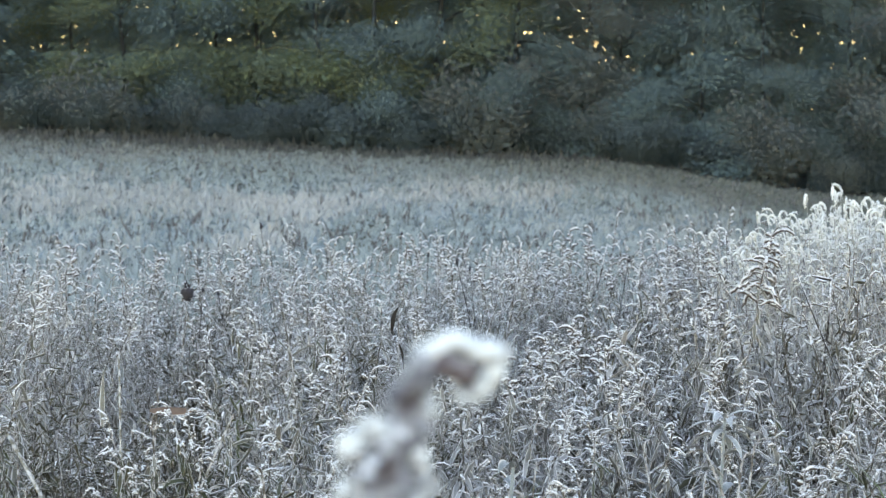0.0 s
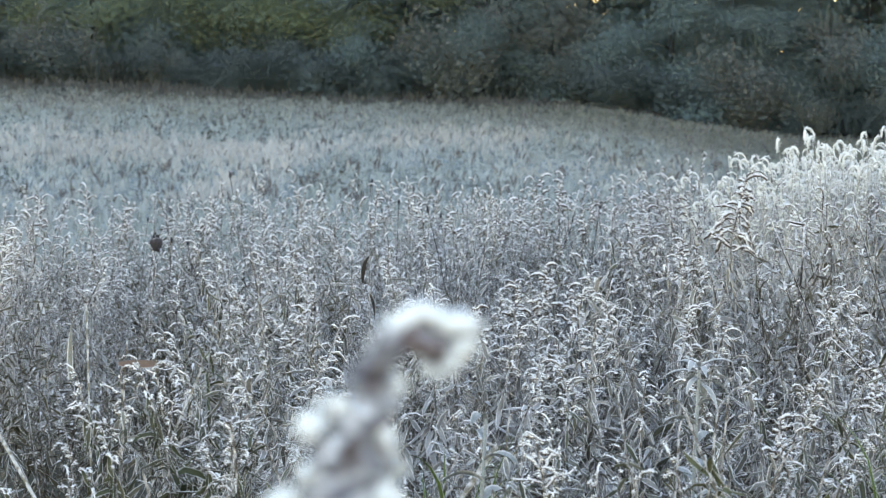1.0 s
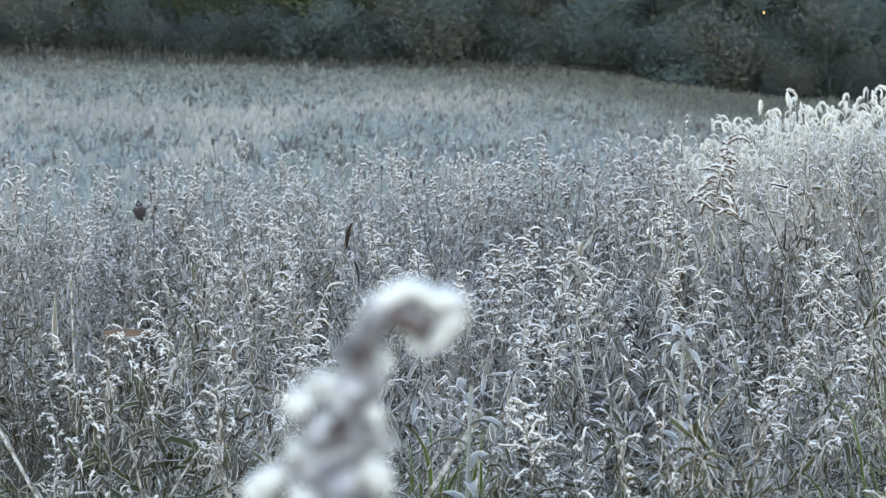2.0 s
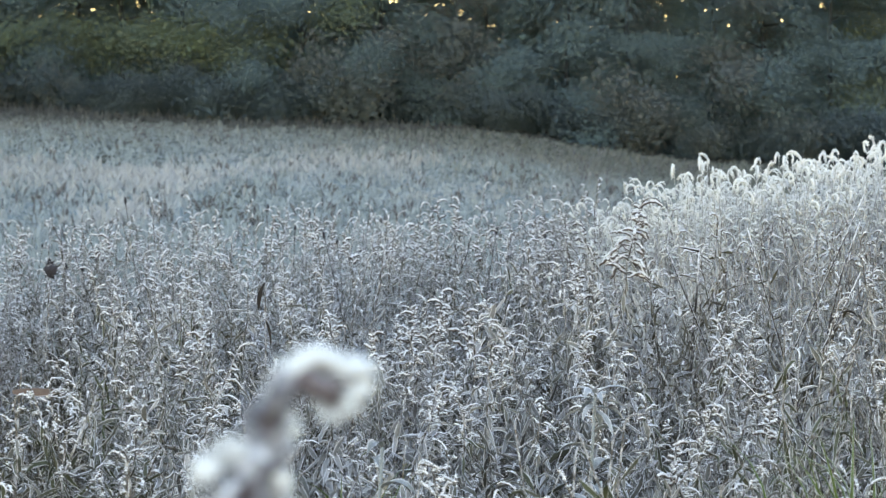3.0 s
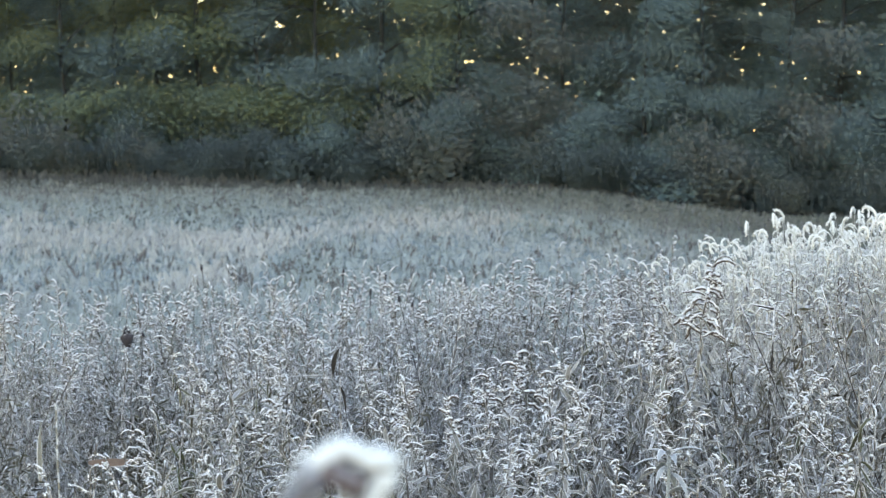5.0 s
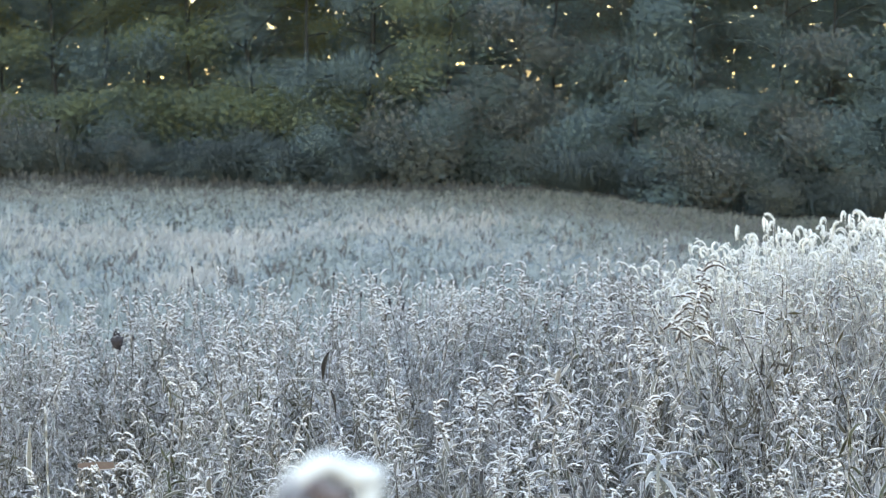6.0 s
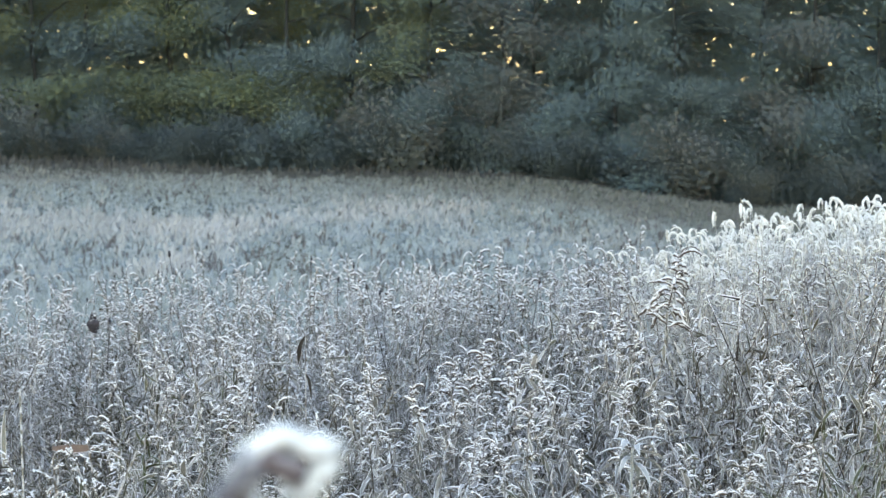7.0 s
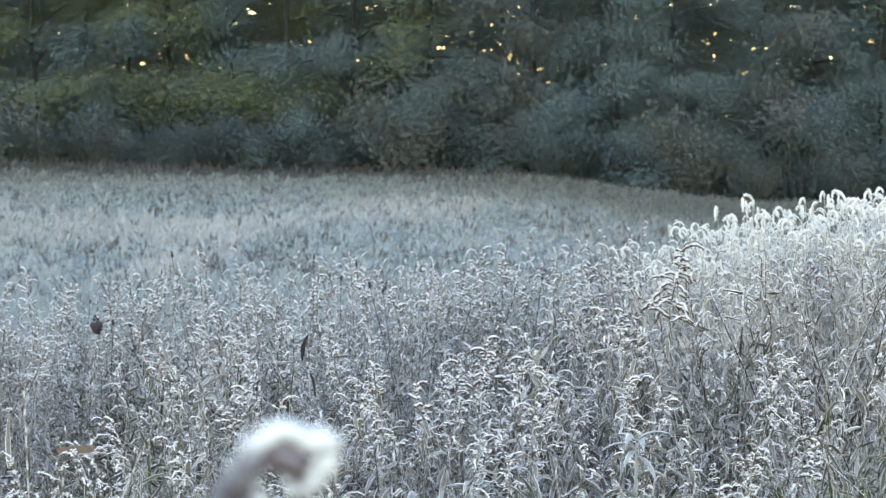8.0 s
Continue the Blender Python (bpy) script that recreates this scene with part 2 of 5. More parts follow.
def tree_leaf(name, stops, amount):
    m = Nodes(name, 0.95)
    c = m.ramp(m.island(), stops)
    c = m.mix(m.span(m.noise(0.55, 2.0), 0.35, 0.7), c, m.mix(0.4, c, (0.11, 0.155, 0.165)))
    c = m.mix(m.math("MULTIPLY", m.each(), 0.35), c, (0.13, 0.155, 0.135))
    m.colour(c)
    m.soften(0.9)
    m.thin(amount, c)
    return m.mat


# leaf colours paled and blued to carry the wood's haze, most in the deep wood
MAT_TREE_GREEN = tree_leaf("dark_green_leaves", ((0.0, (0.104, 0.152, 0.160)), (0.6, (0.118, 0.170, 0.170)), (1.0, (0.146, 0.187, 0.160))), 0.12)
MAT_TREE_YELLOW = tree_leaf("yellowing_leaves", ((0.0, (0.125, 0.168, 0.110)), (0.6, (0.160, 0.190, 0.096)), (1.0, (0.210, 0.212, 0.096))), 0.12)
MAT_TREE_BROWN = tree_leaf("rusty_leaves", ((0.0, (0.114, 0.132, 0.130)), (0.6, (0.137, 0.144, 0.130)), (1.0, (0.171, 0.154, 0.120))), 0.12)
MAT_DEEP_HAZED = tree_leaf("deep_wood_leaves", ((0.0, (0.163, 0.262, 0.298)), (0.6, (0.181, 0.278, 0.298)), (1.0, (0.207, 0.296, 0.281))), 0.12)
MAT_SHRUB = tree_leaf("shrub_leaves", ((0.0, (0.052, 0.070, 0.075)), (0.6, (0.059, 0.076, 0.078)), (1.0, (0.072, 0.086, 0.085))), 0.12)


def bark_material():
    m = Nodes("tree_bark", 0.95)
    c = m.mix(m.noise(4.0, 5.0), (0.03, 0.035, 0.036), (0.065, 0.07, 0.07))
    m.colour(c)
    m.relief(m.noise(14.0, 4.0), 0.8, 0.05)
    return m.mat


MAT_BARK = bark_material()


# ------------------------------------------------------------------ mesh writing
class Geo:
    """Vertices, faces and an across/along map, gathered piece by piece."""

    def __init__(self):
        self.v, self.w, self.q, self.t, self.n = [], [], [], [], 0

    def add(self, v, w, q=None, t=None):
        self.v.append(np.asarray(v, float))
        self.w.append(np.asarray(w, float))
        if q is not None and len(q):
            self.q.append(np.asarray(q, int) + self.n)
        if t is not None and len(t):
            self.t.append(np.asarray(t, int) + self.n)
        self.n += len(v)

    def packed(self):
        cat = lambda a, k, d: np.concatenate(a) if a else np.zeros((0, k), d)
        return cat(self.v, 3, float), cat(self.w, 2, float), cat(self.q, 4, int), cat(self.t, 3, int)

    def mesh(self, name, mat, smooth=True):
        v, w, q, t = self.packed()
        me = bpy.data.meshes.new(name)
        me.vertices.add(len(v))
        me.vertices.foreach_set("co", v.astype(np.float32).ravel())
        loops = np.concatenate([q.ravel(), t.ravel()]).astype(np.int32)
        me.loops.add(len(loops))
        me.loops.foreach_set("vertex_index", loops)
        me.polygons.add(len(q) + len(t))
        starts = np.concatenate([np.arange(len(q)) * 4, len(q) * 4 + np.arange(len(t)) * 3]).astype(np.int32)
        me.polygons.foreach_set("loop_start", starts)
        me.polygons.foreach_set("use_smooth", np.full(len(starts), smooth))
        layer = me.uv_layers.new(name="across")
        layer.data.foreach_set("uv", w[loops].astype(np.float32).ravel())
        me.materials.append(mat)
        me.update(calc_edges=True)
        return me


def part(name, geo, mat, parent=None, label="", smooth=True):
    """One mesh object, under a thing or a part when a parent is given."""
    ob = new(name, geo.mesh(name, mat, smooth))
    ob.parent = parent
    if label:
        tagged(ob, label)
    return ob




def unit(v):
    return v / (np.linalg.norm(v) + 1e-12)


def tube(g, pts, radii, sides=5):
    """A round tapering rod along pts."""
    pts = np.asarray(pts, float)
    n = len(pts)
    tan = np.gradient(pts, axis=0)
    ref = np.array([0.31, 0.87, 0.12])
    rings, ww = [], []
    ang = np.arange(sides) / sides * 2 * np.pi
    for i in range(n):
        d = unit(tan[i])
        a = unit(np.cross(d, ref))
        b = np.cross(d, a)
        rings.append(pts[i] + radii[i] * (np.cos(ang)[:, None] * a + np.sin(ang)[:, None] * b))
        ww.append(np.stack([ang / 6.2832, np.full(sides, i / (n - 1))], 1))
    q = []
    for i in range(n - 1):
        for k in range(sides):
            k2 = (k + 1) % sides
            q.append((i * sides + k, i * sides + k2, (i + 1) * sides + k2, (i + 1) * sides + k))
    cap = [(0, sides - 1 - k, sides - 2 - k) for k in range(sides - 2)]
    top = (n - 1) * sides
    cap += [(top, top + k + 1, top + k + 2) for k in range(sides - 2)]
    g.add(np.concatenate(rings), np.concatenate(ww), q, cap)


def arc(start, az, elev, bend, length, n, swing=0.0):
    """Points of a curve that leaves start at az, elev (radians) and bends down by bend in all."""
    pts = [np.asarray(start, float)]
    for i in range(n):
        s = (i + 0.5) / n
        el = elev - bend * s
        az2 = az + swing * s
        pts.append(pts[-1] + length / n * np.array([np.cos(el) * np.cos(az2), np.cos(el) * np.sin(az2), np.sin(el)]))
    return np.array(pts)


def leaf(g, pts, width, fold=0.3, twist=0.0, taper=1.0):
    """A lance-shaped leaf along pts, folded at its midrib."""
    n = len(pts)
    tan = np.gradient(pts, axis=0)
    v, w = [], []
    for i in range(n):
        s = i / (n - 1)
        half = width * 0.5 * (np.sin(np.pi * min(1.0, 0.12 + s * 0.88) ** taper) + 0.04)
        d = unit(tan[i])
        side = np.cross(d, (0, 0, 1.0))
        side = unit(side) if np.linalg.norm(side) > 1e-3 else np.array([1.0, 0, 0])
        nor = np.cross(side, d)
        tw = twist * s
        side, nor = np.cos(tw) * side + np.sin(tw) * nor, np.cos(tw) * nor - np.sin(tw) * side
        v += [pts[i] - side * half + nor * half * fold, pts[i], pts[i] + side * half + nor * half * fold]
        w += [(0, s), (0.5, s), (1, s)]
    q = []
    for i in range(n - 1):
        b = i * 3
        q += [(b, b + 1, b + 4, b + 3), (b + 1, b + 2, b + 5, b + 4)]
    g.add(v, w, q)


def fuzz(g, pts, radius, count, length, r, lift=0.3):
    """Tiny spikes of rime and seed down that stand out from a rod."""
    k = r.random(count) * (len(pts) - 1.001)
    i = k.astype(int)
    base = pts[i] + (pts[i + 1] - pts[i]) * (k - i)[:, None]
    d = r.normal(size=(count, 3))
    d[:, 2] += lift
    d /= np.linalg.norm(d, axis=1)[:, None]
    side = np.cross(d, r.normal(size=(count, 3)))
    side /= np.linalg.norm(side, axis=1)[:, None] + 1e-9
    ln = length * (0.5 + r.random(count))[:, None]
    b = base + d * radius * 0.6
    v = np.stack([b - side * ln * 0.22, b + side * ln * 0.22, b + d * ln], 1).reshape(-1, 3)
    w = np.tile([(0, 0), (1, 0), (0.5, 1)], (count, 1))
    g.add(v, w, None, np.arange(count * 3).reshape(-1, 3))


def beads(g, pts, radius, count, size, r, plain=False):
    """Small knobs of rime clustered along a rod: eight-faced, or four-faced when plain."""
    k = r.random(count) * (len(pts) - 1.001)
    i = k.astype(int)
    d = r.normal(size=(count, 3))
    d /= np.linalg.norm(d, axis=1)[:, None]
    c = pts[i] + (pts[i + 1] - pts[i]) * (k - i)[:, None] + d * radius
    if plain:
        axes = np.array([(1, 0, -0.7), (-1, 0, -0.7), (0, 1, 0.7), (0, -1, 0.7)], float)
        v = (c[:, None, :] + axes[None] * (size * (0.6 + 0.7 * r.random(count)))[:, None, None]).reshape(-1, 3)
        f = np.array([(0, 2, 1), (0, 1, 3), (0, 3, 2), (1, 2, 3)])
        g.add(v, np.tile([(0.5, 0.5)], (count * 4, 1)), None, (f[None] + 4 * np.arange(count)[:, None, None]).reshape(-1, 3))
        return
    axes = np.array([(1, 0, 0), (-1, 0, 0), (0, 1, 0), (0, -1, 0), (0, 0, 1), (0, 0, -1)], float)
    v = (c[:, None, :] + axes[None] * (size * (0.6 + 0.7 * r.random(count)))[:, None, None]).reshape(-1, 3)
    f = np.array([(0, 2, 4), (2, 1, 4), (1, 3, 4), (3, 0, 4), (2, 0, 5), (1, 2, 5), (3, 1, 5), (0, 3, 5)])
    g.add(v, np.tile([(0.5, 0.5)], (count * 6, 1)), None, (f[None] + 6 * np.arange(count)[:, None, None]).reshape(-1, 3))


# ------------------------------------------------------------------ the lie of the land
PROFILE_Y = (-900, -40, 4, 9, 14, 25, 45, 60, 85, 110, 130, 300, 900)
PROFILE_Z = (2.0, 0.1, 0.0, -0.14, -0.28, -1.0, -1.95, -1.95, -1.4, -0.80, -0.6, -1.0, -4.0)


def smooth(a, b, x):
    s = np.clip((np.asarray(x, float) - a) / (b - a), 0, 1)
    return s * s * (3 - 2 * s)


def land(x, y):
    """Height of the ground."""
    x, y = np.asarray(x, float), np.asarray(y, float)
    base = sum(np.interp(y + o, PROFILE_Y, PROFILE_Z) for o in (-2.0, -1.0, 0.0, 1.0, 2.0)) / 5
    far = smooth(55, 105, y) * (1 - smooth(200, 500, y))
    fall = 1.35 * smooth(2.0, 15.0, x) + 1.2 * smooth(14.0, 45.0, x)
    rise = 0.55 * (1 - smooth(-24.0, -4.0, x))
    roll_ = 0.12 * np.sin(x * 0.31 + 1.0) * np.sin(y * 0.17) * smooth(20, 50, y)
    return base + far * (rise - fall) + roll_


def ground():
    g = Geo()
    xs = np.concatenate([np.linspace(-900, -60, 15), np.linspace(-54, -8, 36), np.linspace(-7.5, 7.5, 41), np.linspace(8, 54, 36), np.linspace(60, 900, 15)])
    ys = np.concatenate([np.linspace(-900, -30, 15), np.linspace(-25, 20, 61), np.linspace(21, 135, 96), np.linspace(150, 2500, 24)])
    gx, gy = np.meshgrid(xs, ys)
    gz = land(gx, gy) + 0.025 * np.sin(gx * 3.1 + gy * 1.7) * np.sin(gy * 2.3)
    nx, ny = len(xs), len(ys)
    k = (np.arange(ny - 1)[:, None] * nx + np.arange(nx - 1)[None, :]).ravel()
    g.add(np.stack([gx, gy, gz], -1).reshape(-1, 3), np.zeros((nx * ny, 2)), np.stack([k, k + 1, k + nx + 1, k + nx], 1))
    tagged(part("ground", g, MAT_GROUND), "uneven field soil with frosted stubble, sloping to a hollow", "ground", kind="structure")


ground()


# ------------------------------------------------------------------ the wood at the field's end
def leaf_cloud(g, centres, spread, count, size, r):
    """count small leaves, a pointed face each, scattered round the centres."""
    c = centres[r.integers(0, len(centres), count)]
    p = c + r.normal(size=(count, 3)) * spread
    # leaves spread to the open side and the sky, more or less
    face = r.normal(size=(count, 3)) * 0.3 + (0, -0.62, 0.62)
    d = np.cross(face, r.normal(size=(count, 3)))
    d /= np.linalg.norm(d, axis=1)[:, None]
    s = np.cross(d, face)
    s /= np.linalg.norm(s, axis=1)[:, None] + 1e-9
    ln = (size * (0.6 + 0.8 * r.random(count)))[:, None]
    v = np.stack([p - d * ln * 0.5, p + d * ln * 0.2 + s * ln * 0.42, p + d * ln * 0.5 - s * ln * 0.3], 1).reshape(-1, 3)
    g.add(v, np.tile([(0.5, 0), (1, 0.7), (0, 1)], (count, 1)), None, np.arange(count * 3).reshape(-1, 3))


def make_tree(seed, height, mat, label, leaves, low):
    r = np.random.default_rng(seed)
    lean = r.normal(size=2) * 0.35
    n = 9
    zs = np.linspace(-0.3, height * 0.93, n)
    pts = np.stack([lean[0] * (zs / height) ** 2 + r.normal(size=n) * 0.08, lean[1] * (zs / height) ** 2 + r.normal(size=n) * 0.08, zs], 1)
    gt = Geo()
    tube(gt, pts, 0.10 * (1 - 0.85 * zs.clip(0) / height) + 0.02, 7)
    trunk = part("tree", gt, MAT_BARK)
    centres = []
    for k in range(17):
        z = low + (height * 0.92 - low) * ((k + r.random()) / 17) ** 1.3
        base = np.array([np.interp(z, zs, pts[:, 0]), np.interp(z, zs, pts[:, 1]), z])
        ln = (1.1 + 2.6 * np.sin(np.pi * min(1, 0.18 + 0.8 * z / height))) * (0.7 + 0.5 * r.random())
        a = arc(base, k * 2.4 + r.random(), 0.5 + r.normal() * 0.2, 0.7 + r.random() * 0.5, ln, 5)
        gl = Geo()
        tube(gl, a, np.linspace(0.05, 0.012, 6), 4)
        part("limb", gl, MAT_BARK, trunk)
        centres += [a[3], a[4], a[5], a[5] + r.normal(size=3) * 0.5, a[4] + r.normal(size=3) * 0.6]
    gc = Geo()
    centres = np.array(centres)
    low_part = centres[centres[:, 2] < 11.5]
    n = int(leaves * 5.0)
    leaf_cloud(gc, low_part, np.array([0.60, 0.60, 0.34]), n, np.full(n, 0.15), r)
    leaf_cloud(gc, centres[centres[:, 2] >= 11.5], np.array([0.6, 0.6, 0.5]), 700, np.full(700, 0.8), r)
    part("crown", gc, mat, trunk, smooth=False)
    return tagged(trunk, label, "tree", "trees of the wood")


def make_shrub(seed, height, mat, label, leaves):
    r = np.random.default_rng(seed)
    gt, centres = Geo(), []
    for k in range(9):
        a = arc((r.normal() * 0.12, r.normal() * 0.12, -0.1), k * 0.7 + r.random(), 1.25 + r.normal() * 0.15, 0.5 + r.random() * 0.5, height * (0.7 + 0.5 * r.random()), 6)
        tube(gt, a, np.linspace(0.028, 0.008, 7), 4)
        centres += [a[2], a[3], a[4], a[5], a[6], a[6] + r.normal(size=3) * 0.25]
    root = part("shrub", gt, MAT_BARK)
    gc = Geo()
    leaf_cloud(gc, np.array(centres), np.array([0.36, 0.36, 0.32]), int(leaves * 1.9), np.full(int(leaves * 1.9), 0.15), r)
    part("foliage", gc, mat, root, smooth=False)
    return tagged(root, label, "shrub", "shrubs under the wood")


def plant(kinds, spots, scales, turn, pick=None):
    """Stand each kind at its first spot, and copies of it at its others."""
    done = set()
    for i, ((x, y), s) in enumerate(zip(spots, scales)):
        ob = kinds[pick[i] if pick else i % len(kinds)]
        m = pose(x, y, float(land(x, y)), 0, 0, turn[i]) @ Matrix.Diagonal((s, s, s, 1))
        if ob.name not in done:
            ob.matrix_basis = m
            done.add(ob.name)
        else:
            copy_thing(ob, m @ Matrix.Diagonal((*[1 / v for v in ob.scale], 1)))


def wood():
    r = np.random.default_rng(5)
    kinds = [
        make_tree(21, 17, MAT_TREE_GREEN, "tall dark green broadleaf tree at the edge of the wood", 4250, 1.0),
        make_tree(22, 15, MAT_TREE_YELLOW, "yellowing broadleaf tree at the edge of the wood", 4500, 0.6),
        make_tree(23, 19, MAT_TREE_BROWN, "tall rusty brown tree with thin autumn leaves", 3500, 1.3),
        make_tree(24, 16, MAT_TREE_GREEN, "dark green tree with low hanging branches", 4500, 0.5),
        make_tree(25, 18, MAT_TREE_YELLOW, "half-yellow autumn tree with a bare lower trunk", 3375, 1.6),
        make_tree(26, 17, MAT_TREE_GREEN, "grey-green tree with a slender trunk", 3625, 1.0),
    ]
    spots = [(-34 + i * 3.05 + r.normal() * 0.8, 114.2 + r.random() * 2.4) for i in range(23)]
    spots += [(-36 + i * 4.0 + r.normal() * 0.9, 117.5 + r.random() * 2.0) for i in range(19)]
    pick = []
    for i, (x, y) in enumerate(spots):
        if abs(x + 10.5) < 2.4 or abs(x + 20.5) < 2.2:
            pick.append(1)
        elif abs(x + 5.0) < 1.2 or abs(x - 24) < 2:
            pick.append(4)
        elif abs(x - 14.5) < 1.8 or abs(x - 3.0) < 1.4:
            pick.append(2)
        else:
            pick.append((0, 5, 3)[i % 3])
    size = 0.9 + 0.3 * r.random(len(spots))
    plant(kinds, spots[:23], size[:23], r.uniform(-45, 45, 23), pick[:23])
    behind = [make_tree(27, 18, MAT_TREE_GREEN, "dark green tree standing back in the wood", 1300, 1.0),
              make_tree(28, 17, MAT_TREE_BROWN, "brownish thin-leaved tree standing back in the wood", 1100, 1.4)]
    plant(behind, spots[23:], size[23:], r.uniform(-45, 45, 19))
    shrubs = [
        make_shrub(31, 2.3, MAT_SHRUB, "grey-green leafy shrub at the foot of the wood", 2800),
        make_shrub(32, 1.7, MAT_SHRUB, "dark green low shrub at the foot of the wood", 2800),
        make_shrub(33, 2.6, MAT_TREE_BROWN, "brownish half-bare shrub at the foot of the wood", 2000),
    ]
    spots = [(-30 + i * 1.35 + r.normal() * 0.4, 111.8 + r.random() * 2.4) for i in range(46)]
    order = r.permutation(len(spots))
    plant(shrubs, [spots[i] for i in order], 0.75 + 0.6 * r.random(len(spots)), r.uniform(-45, 45, len(spots)))
    # the depth of the wood: countless leaves behind the first trees, with small gaps to the sky
    g = Geo()
    kx, kz = r.uniform(-26, 26, 90), r.uniform(1.6, 7.6, 90)
    who = r.integers(0, 90, 330)
    hx, hz = kx[who] + r.normal(size=330) * 0.5, kz[who] + r.normal(size=330) * 0.28
    hr = r.uniform(0.08, 0.145, 330)
    n = 150000
    c = np.stack([r.uniform(-38, 38, n), r.uniform(117.2, 120.0, n), r.uniform(-3.6, 10.2, n)], 1)
    thin = np.zeros(n)
    for p, q, w in zip(hx, hz, hr):
        thin = np.maximum(thin, ((c[:, 0] - p) ** 2 + (c[:, 2] - q) ** 2 < w * w) * 1.0)
    c = c[thin < 0.5]
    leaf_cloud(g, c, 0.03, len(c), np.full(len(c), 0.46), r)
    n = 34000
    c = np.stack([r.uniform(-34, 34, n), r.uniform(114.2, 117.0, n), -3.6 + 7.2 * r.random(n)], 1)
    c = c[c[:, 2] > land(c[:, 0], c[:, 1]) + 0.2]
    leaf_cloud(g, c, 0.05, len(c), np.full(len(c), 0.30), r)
    # coarse leaves out of view, added to keep the sun off the field
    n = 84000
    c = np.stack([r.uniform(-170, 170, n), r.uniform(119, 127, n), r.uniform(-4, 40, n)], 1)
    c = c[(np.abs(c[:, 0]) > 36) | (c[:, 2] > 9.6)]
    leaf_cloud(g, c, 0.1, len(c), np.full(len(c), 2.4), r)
    tagged(part("far_woods", g, MAT_DEEP_HAZED, smooth=False), "deep wood in hazed green with specks of sky, unseen sun-blocking leaves above and beside", "woods", kind="stuff")


wood()


# ------------------------------------------------------------------ the far field's weeds
def tufts(g, x, y, tall, r, blades, wide=1.0):
    n = len(x)
    z = land(x, y)
    for b in range(blades):
        az = r.random(n) * 6.2832
        h = tall * (0.55 + 0.6 * r.random(n))
        out = h * r.uniform(0.1, 0.7, n)
        bx, by = x + r.normal(size=n) * 0.07, y + r.normal(size=n) * 0.07
        wd = wide * (0.014 + 0.018 * r.random(n))
        base = np.stack([bx, by, z - 0.02], 1)
        tip = base + np.stack([np.cos(az) * out, np.sin(az) * out, h], 1)
        mid = base * 0.45 + tip * 0.55 + np.array([0, 0, 0.05])
        az2 = r.random(n) * 3.1416
        side = np.stack([np.cos(az2), np.sin(az2), 0 * az], 1) * wd[:, None]
        v = np.stack([base, mid + side, tip, mid - side], 1).reshape(-1, 3)
        g.add(v, np.tile([(0.5, 0), (1, 0.5), (0.5, 1), (0, 0.5)], (n, 1)), np.arange(n * 4).reshape(-1, 4))


def far_field():
    r = np.random.default_rng(8)
    g = Geo()
    n = 34000
    y = np.sqrt(r.uniform(52 ** 2, 112 ** 2, n))
    x = r.uniform(-0.27, 0.27, n) * y
    tall = 0.07 + 0.09 * r.random(n) + 0.20 * r.random(n) ** 9
    tufts(g, x, y, tall, r, 3, 1.9)
    n = 1500
    y = np.sqrt(r.uniform(55 ** 2, 108 ** 2, n))
    x = r.uniform(-0.27, 0.27, n) * y
    tufts(g, x, y, 0.18 + 0.22 * r.random(n), r, 7)
    n = 4000
    y = np.sqrt(r.uniform(15 ** 2, 53 ** 2, n))
    x = r.uniform(-0.3, 0.3, n) * y
    tufts(g, x, y, 0.35 + 0.3 * r.random(n), r, 5)
    tagged(part("field_weeds", g, MAT_FIELD, smooth=False), "low frosted grass and weeds covering the field", "grass", kind="stuff")
    # drifts of pale straw grass on the open slope
    g = Geo()
    for cx, cy, rx, ry, n in ((-10.5, 76.0, 2.4, 4.0, 650), (-7.0, 74.0, 1.2, 3.5, 300), (-15.0, 72.0, 2.2, 4.0, 500), (-6.6, 60.0, 0.5, 2.0, 130), (-1.0, 84.0, 2.0, 3.0, 200)):
        x, y = cx + r.normal(size=n) * rx, cy + r.normal(size=n) * ry
        tufts(g, x, y, 0.20 + 0.22 * r.random(n), r, 5, 1.4)
    tagged(part("straw_grass", g, MAT_STRAW, smooth=False), "drifts of pale frosted straw grass on the slope", "grass", kind="stuff")
    # grey-brown weeds, thicker and taller towards the wood, standing in for its misty shaded edge
    g = Geo()
    n = 9000
    s = r.random(n) ** 0.55
    x = r.uniform(-30, 30, n)
    y = 95.0 + 9.0 * smooth(-4.0, 8.0, x) + (17.5 - 9.0 * smooth(-4.0, 8.0, x)) * s
    deep = 0.75 - 0.4 * smooth(-8.0, 4.0, x)
    tufts(g, x, y, 0.06 + deep * s ** 5 * (0.5 + 0.8 * r.random(n)), r, 4, 1.5)
    tagged(part("bramble", g, MAT_MISTED_WEEDS, smooth=False), "grey-brown weeds standing in for the misty shaded foot of the wood", "bramble", kind="stuff")


far_field()


